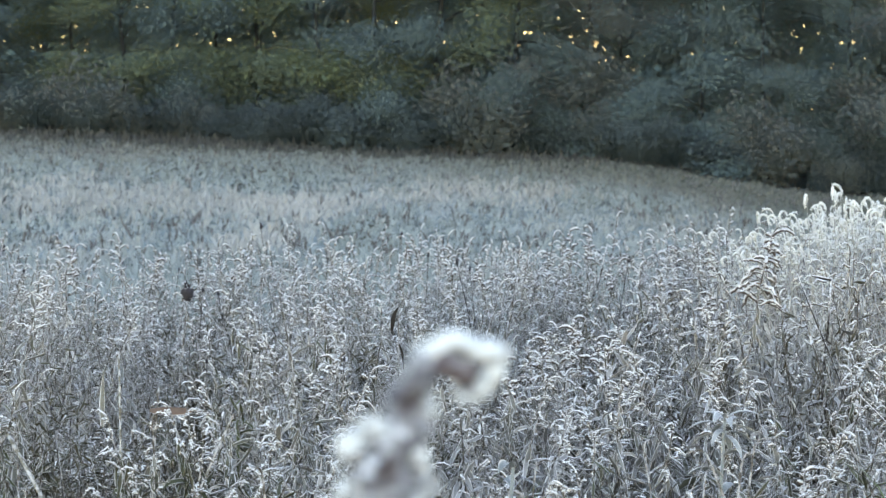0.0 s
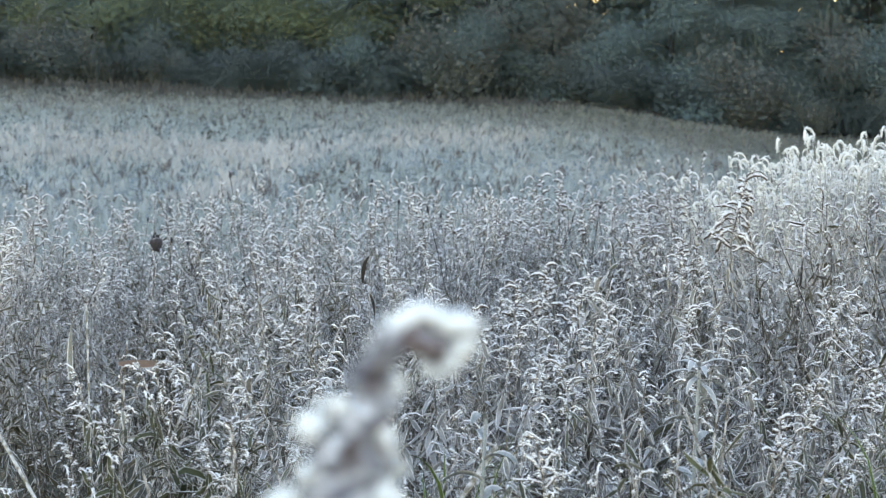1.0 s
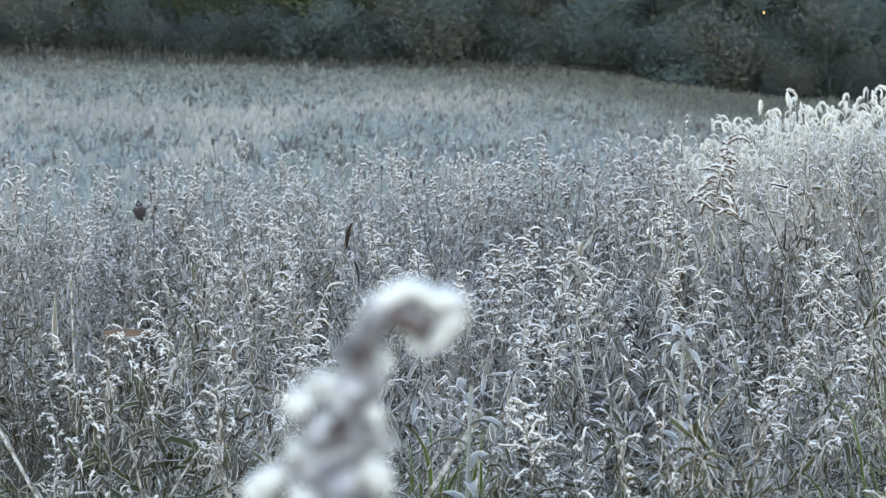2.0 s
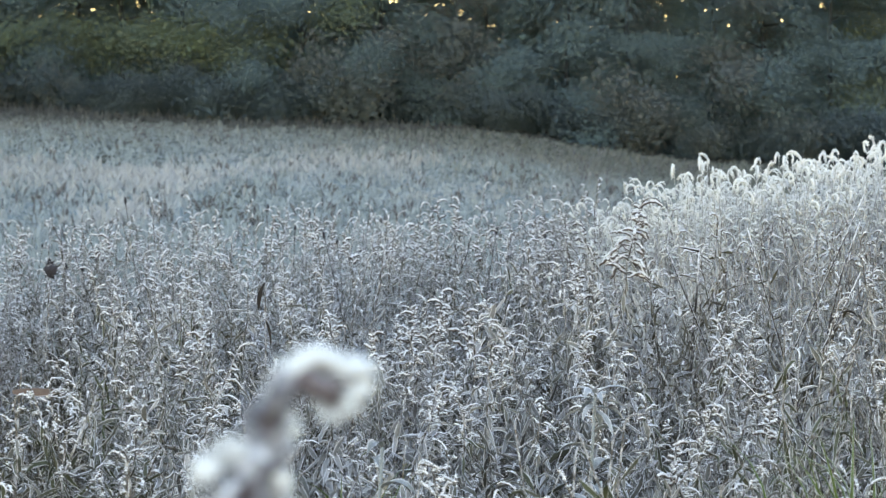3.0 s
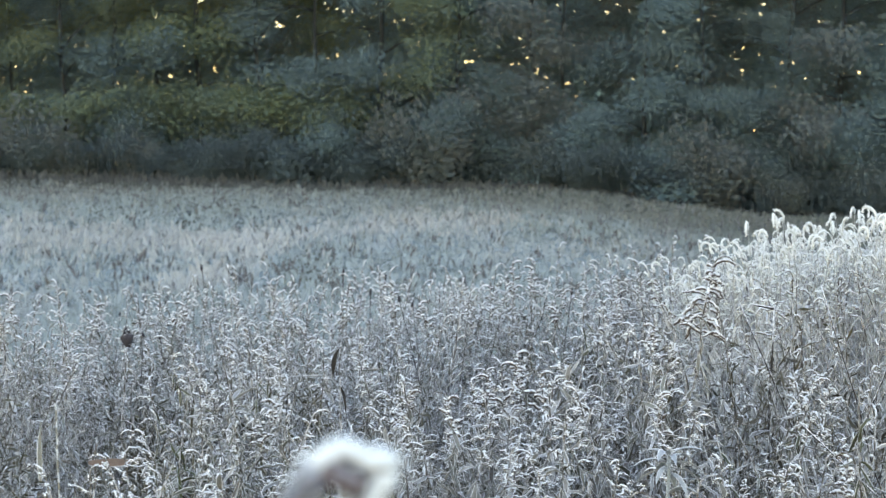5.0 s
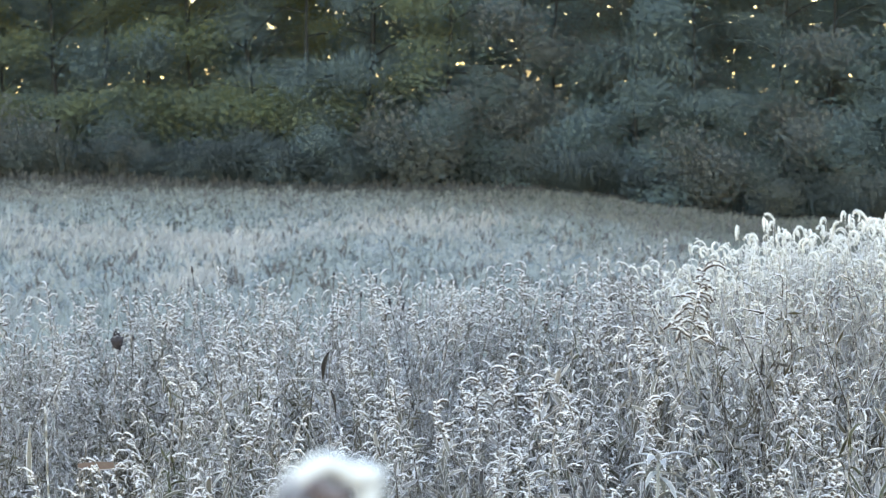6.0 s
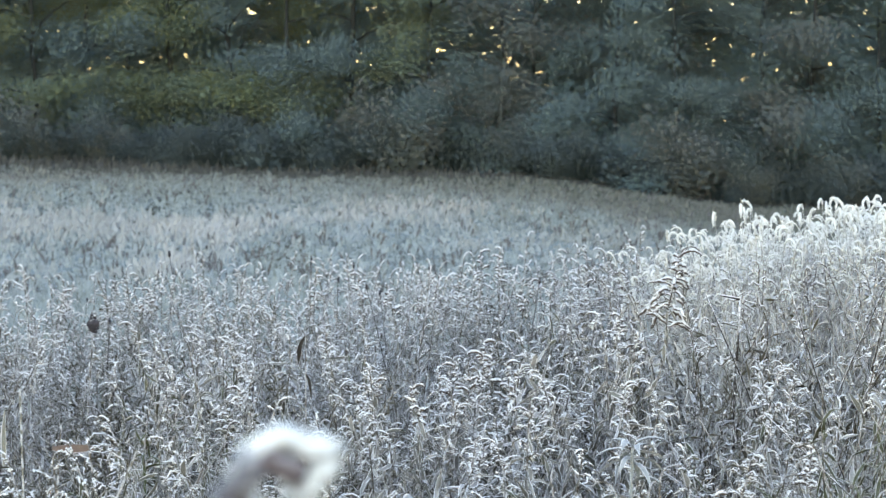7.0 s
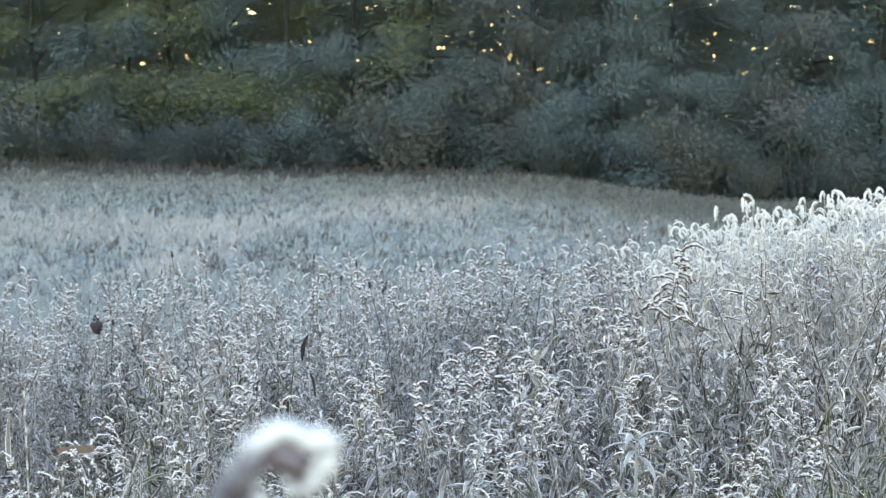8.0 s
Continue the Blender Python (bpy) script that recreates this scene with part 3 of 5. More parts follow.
# ------------------------------------------------------------------ goldenrod
def goldenrod_shape(seed, height, leaves, branches, fine, plume_len=0.09, nod=0.5, thick=0.0030):
    """Stem, leaves and plume branches of one withered goldenrod, its foot at the origin: lists of pieces."""
    r = np.random.default_rng(seed)
    gs, blades, sprays = Geo(), [], []
    bow, az = 0.05 + 0.20 * r.random(), r.random() * 6.2832
    n = 9 if fine else 6
    zs = np.linspace(0, height * 0.96, n)
    s = zs / height
    spine = np.stack([np.cos(az) * bow * s ** 2 + r.normal(size=n) * 0.005, np.sin(az) * bow * s ** 2 + r.normal(size=n) * 0.005, zs], 1)
    tip = arc(spine[-1], az, 1.3, 1.3 + nod * 1.5, height * 0.06, 4)
    pts = np.concatenate([spine, tip[1:]])
    tube(gs, pts, np.linspace(0.0040, 0.0014, len(pts)), 5 if fine else 3)

    def on(z):
        return np.array([np.interp(z, zs, spine[:, 0]), np.interp(z, zs, spine[:, 1]), z])

    for k in range(leaves):
        f = (k + r.random()) / leaves
        z = height * (0.30 + 0.59 * f)
        ln = (0.122 if fine else 0.098) * (1 - 0.5 * f) * (0.55 + 0.75 * r.random())
        limp = r.random()
        if limp < 0.15:
            elev, bend = r.uniform(0.5, 1.2), r.uniform(1.2, 2.6)
        elif limp < 0.55:
            elev, bend = r.uniform(-0.7, 1.2), r.uniform(-0.7, 0.5)
        else:
            elev, bend = r.uniform(-1.5, -0.6), r.uniform(-0.6, 0.5)
        g = Geo()
        leaf(g, arc(on(z), k * 2.4 + r.normal() * 0.5, elev, bend, ln, 3 if fine else 2, r.normal() * 0.7), ln * r.uniform(0.10, 0.22) + 0.001, r.uniform(0.1, 1.0), r.normal() * 1.2)
        blades.append(g)
    side = az + r.normal() * 0.4
    for k in range(branches):
        f = (k + r.random() * 0.6) / branches
        z = height * (0.82 + 0.145 * f)
        ln = plume_len * (1.0 - 0.62 * f) * (0.6 + 0.8 * r.random())
        a2 = side + (k * 2.4 if r.random() < 0.5 else r.normal() * 0.8)
        a = arc(on(min(z, zs[-1])), a2, r.uniform(0.3, 1.25), r.uniform(0.5, 2.2), ln, 6 if fine else 4, r.normal() * 0.5)
        m = len(a)
        a[1:] += r.normal(size=(m - 1, 3)) * ln * 0.055
        g = Geo()
        lump = 0.55 + 0.9 * r.random(m)
        tube(g, a, 0.0009 + 0.56 * thick * lump * np.sin(np.linspace(0.3, 2.75, m)), 4 if fine else 3)
        beads(g, a[1:], thick * 1.1, 8 if fine else 2, 0.0038 if fine else 0.0052, r, not fine)
        sprays.append(g)
    if branches:
        g = Geo()
        tube(g, tip, 0.0012 + 0.0020 * np.sin(np.linspace(0.3, 2.8, 5)), 4)
        beads(g, tip, 0.0035, 10 if fine else 4, 0.0034, r, not fine)
        sprays.append(g)
    return [gs], blades, sprays


def aster_shape(seed, height, fine):
    """A wiry many-branched aster with small fluffy seed tufts."""
    r = np.random.default_rng(seed)
    gs, blades, sprays, twigs = Geo(), [], [], []
    az = r.random() * 6.2832
    spine = arc((0, 0, 0), az, 1.53, 0.25, height * 0.93, 6)
    tube(gs, spine, np.linspace(0.003, 0.0012, 7), 4 if fine else 3)
    for k in range(11 if fine else 8):
        f = (k + r.random()) / 11
        base = spine[0] + (spine[-1] - spine[0]) * (0.42 + 0.55 * f)
        a = arc(base, k * 2.4 + r.random(), r.uniform(0.5, 1.2), r.uniform(-0.2, 0.9), (0.26 - 0.16 * f) * (0.7 + 0.5 * r.random()), 4)
        twig = Geo()
        tube(twig, a, np.linspace(0.0016, 0.0009, 5), 3)
        twigs.append(twig)
        for j in (2, 3, 4):
            b = arc(a[j], r.random() * 6.2832, r.uniform(0.2, 1.2), 0.4, 0.025 + 0.03 * r.random(), 2)
            g = Geo()
            tube(g, b, np.array([0.0009, 0.0016, 0.0045]), 3)
            fuzz(g, b[1:], 0.003, 8 if fine else 3, 0.006, r, 0.5)
            beads(g, b[1:], 0.002, 3 if fine else 1, 0.0042 if fine else 0.005, r)
            sprays.append(g)
        for j in range(3):
            ln = 0.035 + 0.03 * r.random()
            g = Geo()
            leaf(g, arc(a[1 + j], r.random() * 6.2832, r.uniform(-0.6, 0.9), r.uniform(0, 1.8), ln, 2), ln * 0.13, 0.6, r.normal())
            blades.append(g)
    return [gs] + twigs, blades, sprays


def joined(pieces):
    g = Geo()
    for p in pieces:
        v, w, q, t = p.packed()
        g.add(v, w, q, t)
    return g


def weed_thing(name, shape, label, category, leafmat, split, plumemat=None):
    """One weed: its stem as root, every leaf and plume branch a part, or the leaves joined where it stands farther off."""
    stem, blades, sprays = shape
    root = part(name, stem[0], MAT_STEM)
    if split:
        for g in stem[1:]:
            part("branch", g, MAT_STEM, root)
        for g in blades:
            part("leaf", g, leafmat, root)
        for g in sprays:
            tagged(part("plume_branch", g, plumemat or MAT_PLUME, root), kind="stuff")
    else:
        if len(stem) > 1:
            tagged(part("twig_spray", joined(stem[1:]), MAT_STEM, root), kind="stuff")
        tagged(part("foliage", joined(blades), leafmat, root), kind="stuff")
        if sprays:
            tagged(part("plume", joined(sprays), MAT_PLUME, root), kind="stuff")
    return tagged(root, label, category, name + " stand")


TOP_U = (-0.3, -0.145, -0.115, 0.02, 0.05, 0.07, 0.09, 0.105, 0.13, 0.3)
TOP_Z = (0.87, 0.88, 0.94, 0.95, 0.96, 0.99, 1.00, 1.00, 1.02, 1.04)


# fuller bushes of many stems: middle, height of the top above datum, spread
BUSHES = ((0.147, 8.7, 0.985, 0.30), (0.08, 8.45, 0.94, 0.24), (0.23, 8.45, 0.93, 0.24), (-0.17, 8.0, 0.95, 0.22), (-0.07, 7.8, 0.94, 0.20), (0.61, 8.6, 1.15, 0.20), (0.53, 7.8, 0.97, 0.20), (0.32, 7.2, 0.94, 0.25),
          (-0.79, 6.6, 0.94, 0.22), (-0.92, 6.35, 0.93, 0.18), (-0.73, 7.3, 0.97, 0.22), (-0.70, 9.8, 1.02, 0.26), (-0.32, 9.8, 1.00, 0.26), (-0.88, 10.2, 1.00, 0.26), (0.51, 10.5, 1.06, 0.26),
          (0.90, 7.9, 1.00, 0.22), (1.23, 8.2, 1.05, 0.22), (-0.40, 6.9, 0.93, 0.20), (0.75, 6.5, 0.93, 0.18), (-0.98, 9.3, 1.00, 0.24))
# spots of brown leaves almost bare of rime, with the hollows' shade put into their colour
BARE = ((0.33, 10.9, 0.24, 0.8), (0.37, 8.5, 0.12, 0.5), (-0.62, 8.4, 0.14, 0.5), (1.16, 8.9, 0.16, 0.5), (-1.45, 8.7, 0.30, 0.8))
MOUND_RNG = np.random.default_rng(19)
MOUNDS = [(1.12, 7.6, 0.25, 0.5, -0.2), (-0.85, 6.75, 0.2, 0.4, 0.10), (0.15, 8.7, 0.24, 0.45, 0.2), (-1.28, 7.6, 0.32, 0.95, -0.6), (-1.14, 6.6, 0.18, 0.35, -0.2), (0.30, 10.35, 0.26, 0.8, -0.44), (0.02, 4.9, 0.2, 0.5, -0.2)]
for _ in range(60):
    my = math.sqrt(MOUND_RNG.uniform(4.6 ** 2, 13.8 ** 2))
    mx = MOUND_RNG.uniform(-0.24, 0.24) * my
    mr = MOUND_RNG.uniform(0.16, 0.38)
    MOUNDS.append((mx, my, mr, mr * MOUND_RNG.uniform(1.0, 2.0), MOUND_RNG.choice([0.10, 0.14, 0.09, -0.2, -0.34])))
# the stand is lower in front of a bush, and open at its sides
MOUNDS += [(bx, by - 0.55, spread * 1.2, 0.38, -0.17) for bx, by, _, spread in BUSHES]
MOUNDS += [(bx + side * spread * 1.7, by + 0.1, spread * 0.55, 0.45, -0.13) for bx, by, _, spread in BUSHES for side in (-1, 1)]


def swell(x, y):
    """How far the clumps rise and the hollows sink."""
    return sum(h * np.exp(-((x - cx) / rx) ** 2 - ((y - cy) / ry) ** 2) for cx, cy, rx, ry, h in MOUNDS)


def canopy(x, y):
    """Usual height above datum of the weed tops."""
    z = np.interp(x / y, TOP_U, TOP_Z) - 0.06 * (1 - smooth(5.0, 8.0, y)) + 0.05 * smooth(9.5, 12.5, y)
    z = z + 0.19 * smooth(0.045, 0.1, x / y) * smooth(7.2, 9.6, y) + 0.09 * smooth(0.085, 0.125, x / y) * smooth(6.6, 8.5, y)
    return z + np.clip(swell(x, y), -0.6, 0.21) + 0.03 * np.sin(x * 7.1 + y * 2.3) * np.sin(y * 5.3 - x * 3.0)


def goldenrod_stand():
    r = np.random.default_rng(3)
    fine = [goldenrod_shape(100 + k, 1.0, 52, (6, 0, 7, 4, 5, 0, 0, 6)[k], True, 0.042 + 0.03 * r.random(), r.random(), 0.0038) for k in range(8)]
    plain = [goldenrod_shape(200 + k, 1.0, 50, (7, 0, 8, 4, 6, 0, 4, 7)[k], False, 0.05 + 0.035 * r.random(), r.random(), 0.0047) for k in range(8)]
    wiry = [aster_shape(500 + k, 1.0, True) for k in range(3)]
    wiry_far = [aster_shape(510 + k, 1.0, False) for k in range(3)]
    step = 0.149
    gy, gx = np.meshgrid(np.arange(4.3, 14.2, step), np.arange(-3.6, 3.6, step), indexing="ij")
    x = (gx + r.uniform(-0.6, 0.6, gx.shape) * step).ravel()
    y = (gy + r.uniform(-0.6, 0.6, gy.shape) * step).ravel()
    patchy = np.clip(0.75 + 4.0 * swell(x, y), 0, 1)
    keep = (np.abs(x) < 0.235 * y + 0.12) & (r.random(len(x)) < 0.42 + 0.58 * patchy)
    keep &= ~((x / y > 0.095) & (y > 9.6) & (r.random(len(x)) < 0.45))
    keep &= ((x + 1.28) / 0.24) ** 2 + ((y - 7.5) / 0.85) ** 2 > 1
    keep &= ((x + 1.33) / 0.09) ** 2 + ((y - 9.4) / 0.45) ** 2 > 1
    keep &= (x / 0.12) ** 2 + ((y - 5.2) / 0.16) ** 2 > 1
    keep &= ((x + 0.19) / 0.11) ** 2 + ((y - 5.6) / 0.4) ** 2 > 1
    keep &= ((x - 0.97) / 0.22) ** 2 + ((y - 5.05) / 0.5) ** 2 > 1
    for bx, by, _, spread in BUSHES:
        keep &= ((x - bx) / spread) ** 2 + ((y - by) / spread) ** 2 > 1
    x, y = x[keep], y[keep]
    z0 = land(x, y)
    top = canopy(x, y) + r.normal(size=len(x)) * 0.05 + (r.random(len(x)) < 0.05) * 0.10 - (r.random(len(x)) < 0.30) * 0.14
    top = top + (y > 10.3) * (r.random(len(x)) < 0.09) * r.uniform(0.03, 0.10, len(x))
    rise = swell(x, y)
    top = np.where((x / y > 0.085) & (y > 9.0), np.minimum(top, EYE_Z - 0.052 * y), top)
    h = np.clip(top - z0, 0.35, 1.5)
    turn = r.random(len(x)) * 360
    order = np.argsort(y)
    words = ("with a nodding plume", "with a bare leafy tip", "with a full feathery plume", "with a broken bare tip", "with a drooping plume",
             "with leaves only and no plume", "with limp leaves and no plume", "with a wide plume")
    gold = "withered frost-covered goldenrod " + "{} in the stand"
    sets = {}
    for split in (True, False):
        sets[split] = [weed_thing("goldenrod", fine[k], gold.format(words[k]), "wildflower", MAT_LEAF_LIGHT, split) for k in range(8)]
        sets[split] += [weed_thing("aster", wiry[k], "wiry withered aster with small frosted seed tufts", "wildflower", MAT_LEAF_LIGHT, split) for k in range(3)]
    green = [weed_thing("goldenrod", fine[k], "still greenish goldenrod with frosted leaf edges", "wildflower", MAT_LEAF_GREEN, True) for k in (1, 5)]
    green_far = [weed_thing("goldenrod", fine[k], "still greenish goldenrod with frosted leaf edges", "wildflower", MAT_LEAF_GREEN, False) for k in (1, 5)]
    placed = set()
    thicket = [Geo(), Geo(), Geo()]
    lighter, whiter, barer = Geo(), Geo(), Geo()
    for i, k in enumerate(order):
        wide = 0.92 + 0.2 * r.random()
        tx, ty = r.normal(size=2) * 10.0
        m = pose(x[k], y[k], float(z0[k]) - 0.01, tx, ty, turn[k]) @ Matrix.Diagonal((wide, wide, h[k], 1))
        wire = r.random() < 0.22
        if i < 300:
            # nearest plants take the darker green more often, standing in for shade between them
            if (x[k] / y[k] < -0.11 or x[k] / y[k] > 0.12 or y[k] < 5.6) and r.random() < 0.6:
                ob = (green if i < 40 else green_far)[i % 2]
            else:
                kinds = sets[i < 48]
                right = x[k] / y[k] > 0.03 and r.random() < 0.6
                ob = kinds[8 + i % 3] if wire else kinds[(1, 3, 5, 6)[i % 4] if right else i % 8]
            if ob.name in placed:
                copy_thing(ob, m @ Matrix.Diagonal((*[1 / v for v in ob.scale], 1)))
            else:
                ob.matrix_basis = m
                placed.add(ob.name)
            continue
        near = y[k] < 8.0 or (rise[k] > 0.09 and y[k] < 9.6)
        kinds = fine if near else plain
        if rise[k] > 0.05:
            shape = kinds[(0, 2, 4, 7)[i % 4]]
        elif rise[k] < -0.08:
            shape = kinds[(1, 5)[i % 2]]
        else:
            shape = kinds[i % 8]
        if y[k] > 10.4:
            shape = kinds[(0, 2, 4, 7, 3)[i % 5]]
        if x[k] / y[k] > 0.04 and y[k] < 8.6 and r.random() < 0.7:
            shape = kinds[(1, 3, 5, 6)[i % 4]]
        if wire:
            shape = (wiry if near else wiry_far)[i % 3]
        a = np.array(m)
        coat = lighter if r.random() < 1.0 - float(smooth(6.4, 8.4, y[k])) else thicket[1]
        # rimed leaves on mounds, brown in hollows; hollow shade is partly in this colour
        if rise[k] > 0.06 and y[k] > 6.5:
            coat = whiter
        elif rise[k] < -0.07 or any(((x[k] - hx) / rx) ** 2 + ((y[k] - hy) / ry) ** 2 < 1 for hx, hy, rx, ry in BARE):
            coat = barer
        for g, pieces in zip((thicket[0], coat, thicket[2]), shape):
            if pieces:
                v, w, q, t = packs(pieces)
                g.add(v @ a[:3, :3].T + a[:3, 3], w, q, t)
    for ob in (*sets[True], *sets[False], *green, *green_far):
        if ob.name not in placed:
            for o in (*ob.children_recursive, ob):
                bpy.data.objects.remove(o)
    root = part("goldenrod_thicket", thicket[0], MAT_STEM)
    part("foliage", thicket[1], MAT_LEAF, root)
    part("foliage", lighter, MAT_LEAF_LIGHT, root)
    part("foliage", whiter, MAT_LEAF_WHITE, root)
    part("foliage", barer, MAT_LEAF_SHADED, root)
    part("plumes", thicket[2], MAT_PLUME, root)
    tagged(root, "dense stand of withered goldenrod covered with hoar frost", "wildflowers", kind="stuff")


PACKED = {}


def packs(pieces):
    """Arrays of a plant's joined pieces, kept for its next copy."""
    if id(pieces) not in PACKED:
        PACKED[id(pieces)] = joined(pieces).packed()
    return PACKED[id(pieces)]


goldenrod_stand()


def goldenrod_bushes():
    """Many-stemmed goldenrods whose stems fan out from one root into a white dome."""
    r = np.random.default_rng(29)
    kinds = []
    for n in range(6):
        stem, blades, sprays = goldenrod_shape(800 + n, 1.0, 54, (8, 6, 9, 7, 6, 7)[n], True, 0.055 + 0.02 * r.random(), 0.4 + 0.5 * r.random(), 0.0042)
        coat = (MAT_LEAF_WHITE, MAT_LEAF, MAT_LEAF_WHITE, MAT_LEAF_LIGHT, MAT_LEAF_GREEN, MAT_LEAF_LIGHT)[n]
        kinds.append((joined(stem).mesh("stem", MAT_STEM), joined(blades).mesh("foliage", coat), joined(sprays).mesh("plume", MAT_PLUME)))
    for n, (bx, by, top, spread) in enumerate(BUSHES):
        z0 = float(land(bx, by))
        root = new("goldenrod_bush")
        root.location = (bx, by, z0)
        count = 8 if spread > 0.25 else 7
        greenish = bx / by < -0.1 and by < 7.0
        for j in range(count):
            f = j / (count - 1)
            h = (top - z0) * (0.99 - 0.17 * f + r.normal() * 0.03)
            az = j * 2.4 + r.random() * 0.7
            tilt = math.degrees(math.atan2(spread * 1.7 * math.sqrt(f), h))
            m = pose(0, 0, 0, 0, 0, math.degrees(az)) @ pose(0, 0, 0, 0, tilt, 0) @ pose(0, 0, 0, 0, 0, r.random() * 360) @ Matrix.Diagonal((1.1, 1.1, h, 1))
            stem_mesh, leaf_mesh, plume_mesh = kinds[4 + j % 2 if greenish else (n + j) % 4]
            stem = new("stem", stem_mesh)
            stem.parent, stem.matrix_basis = root, m
            for name, data in (("foliage", leaf_mesh), ("plume", plume_mesh)):
                piece = tagged(new(name, data), kind="stuff")
                piece.parent = stem
        tagged(root, "bushy many-stemmed goldenrod, " + ("still greenish, its plumes rimed" if greenish else "domed and white with frost"), "wildflower", "goldenrod bushes")


goldenrod_bushes()


# ------------------------------------------------------------------ foxtail grass on the rise
def foxtail(seed, height, bend):
    r = np.random.default_rng(seed)
    gs, gb, gh = Geo(), Geo(), Geo()
    az = r.random() * 6.2832
    culm = arc((0, 0, 0), az, 1.54, 0.12, height, 7)
    tube(gs, culm, np.linspace(0.0024, 0.0014, 8), 4)
    for k in range(4):
        base = culm[1 + k]
        ln = 0.22 + 0.14 * r.random()
        leaf(gb, arc(base, r.random() * 6.2832, 1.1, 1.2 + r.random() * 1.2, ln, 5), 0.012, 0.4, r.normal() * 0.8, 0.8)
    ln = 0.07 + 0.026 * r.random()
    head = arc(culm[-1], az + r.normal() * 0.6, 1.45, bend, ln, 9)
    tube(gh, head, 0.0025 + 0.0031 * np.sin(np.linspace(0.3, 2.75, 10)), 6)
    fuzz(gh, head, 0.0052, 110, 0.0075, r, 0.1)
    root = part("foxtail", gs, MAT_STEM_WHITE)
    tagged(part("blade_tuft", gb, MAT_BLADE, root), kind="stuff")
    part("seed_head", gh, MAT_FOX, root, "pale bristly seed head thick with rime")
    return root, (gs, gb, gh)


def foxtails():
    r = np.random.default_rng(17)
    bends = (4.3, 3.8, 4.8, 3.6, 4.2, 4.9, 4.4, 3.8, 4.0, 1.6, 4.5, 3.5)
    made = [foxtail(300 + k, 1.25, b) for k, b in enumerate(bends)]
    kinds = [m[0] for m in made]
    words = ("arching over", "nodding", "curled in a hook", "bowed", "arching over", "curled tight", "curled over", "drooping", "bowed", "held almost straight", "hooked", "nodding")
    for ob, wd in zip(kinds, words):
        tagged(ob, "pale frosted foxtail grass, its bristly head " + wd, "foxtail", "foxtail clump")
    clump = [Geo(), Geo(), Geo()]
    weeds = [Geo(), Geo(), Geo()]
    filling = [goldenrod_shape(700 + k, 1.0, 30, 6, False, 0.07, 0.5, 0.0046) for k in range(4)]
    for i in range(980):
        y = r.uniform(10.2, 13.0)
        u = (0.080 if i < 300 else 0.072) + 0.185 * r.random() ** 0.75
        x = u * y
        line = np.interp(u, (0.07, 0.082, 0.0936, 0.104, 0.114, 0.1205, 0.135, 0.176, 0.187, 0.195, 0.26), (0.0575, 0.0505, 0.0435, 0.0385, 0.0345, 0.0315, 0.030, 0.0265, 0.0255, 0.0205, 0.019))
        drop = abs(r.normal()) * 0.03 if i < 70 else r.uniform(0.035, 0.24)
        z0 = float(land(x, y))
        s = (EYE_Z - line * y - drop - z0 - 0.04) / 1.25
        m = pose(x, y, z0 - 0.01, r.normal() * 3, r.normal() * 3, r.random() * 360) @ Matrix.Diagonal((1, 1, s, 1))
        k = i % 12
        if i >= 560:
            # pale frosted weeds fill the clump between the grass
            top = EYE_Z - line * y - r.uniform(0.05, 0.24) - z0
            a = np.array(pose(x, y, z0 - 0.01, r.normal() * 6, r.normal() * 6, r.random() * 360) @ Matrix.Diagonal((1.1, 1.1, top, 1)))
            for g, pieces in zip(weeds, filling[k % 4]):
                v, w, q, t = packs(pieces)
                g.add(v @ a[:3, :3].T + a[:3, 3], w, q, t)
        elif i < 12:
            kinds[k].matrix_basis = m
        elif i < 300:
            copy_thing(kinds[k], m @ Matrix.Diagonal((*[1 / v for v in kinds[k].scale], 1)))
        else:
            a = np.array(m)
            for g, src in zip(clump, made[k][1]):
                v, w, q, t = src.packed()
                g.add(v @ a[:3, :3].T + a[:3, 3], w, q, t)
    root = part("foxtail_thicket", clump[0], MAT_STEM_WHITE)
    part("blade_tuft", clump[1], MAT_BLADE, root)
    part("seed_heads", clump[2], MAT_FOX, root)
    part("weed_stems", weeds[0], MAT_STEM_WHITE, root)
    part("weed_foliage", weeds[1], MAT_LEAF_PALE, root)
    part("weed_plumes", weeds[2], MAT_FOX, root)
    tagged(root, "crowded pale foxtail grass white with frost", "grass", kind="stuff")


foxtails()


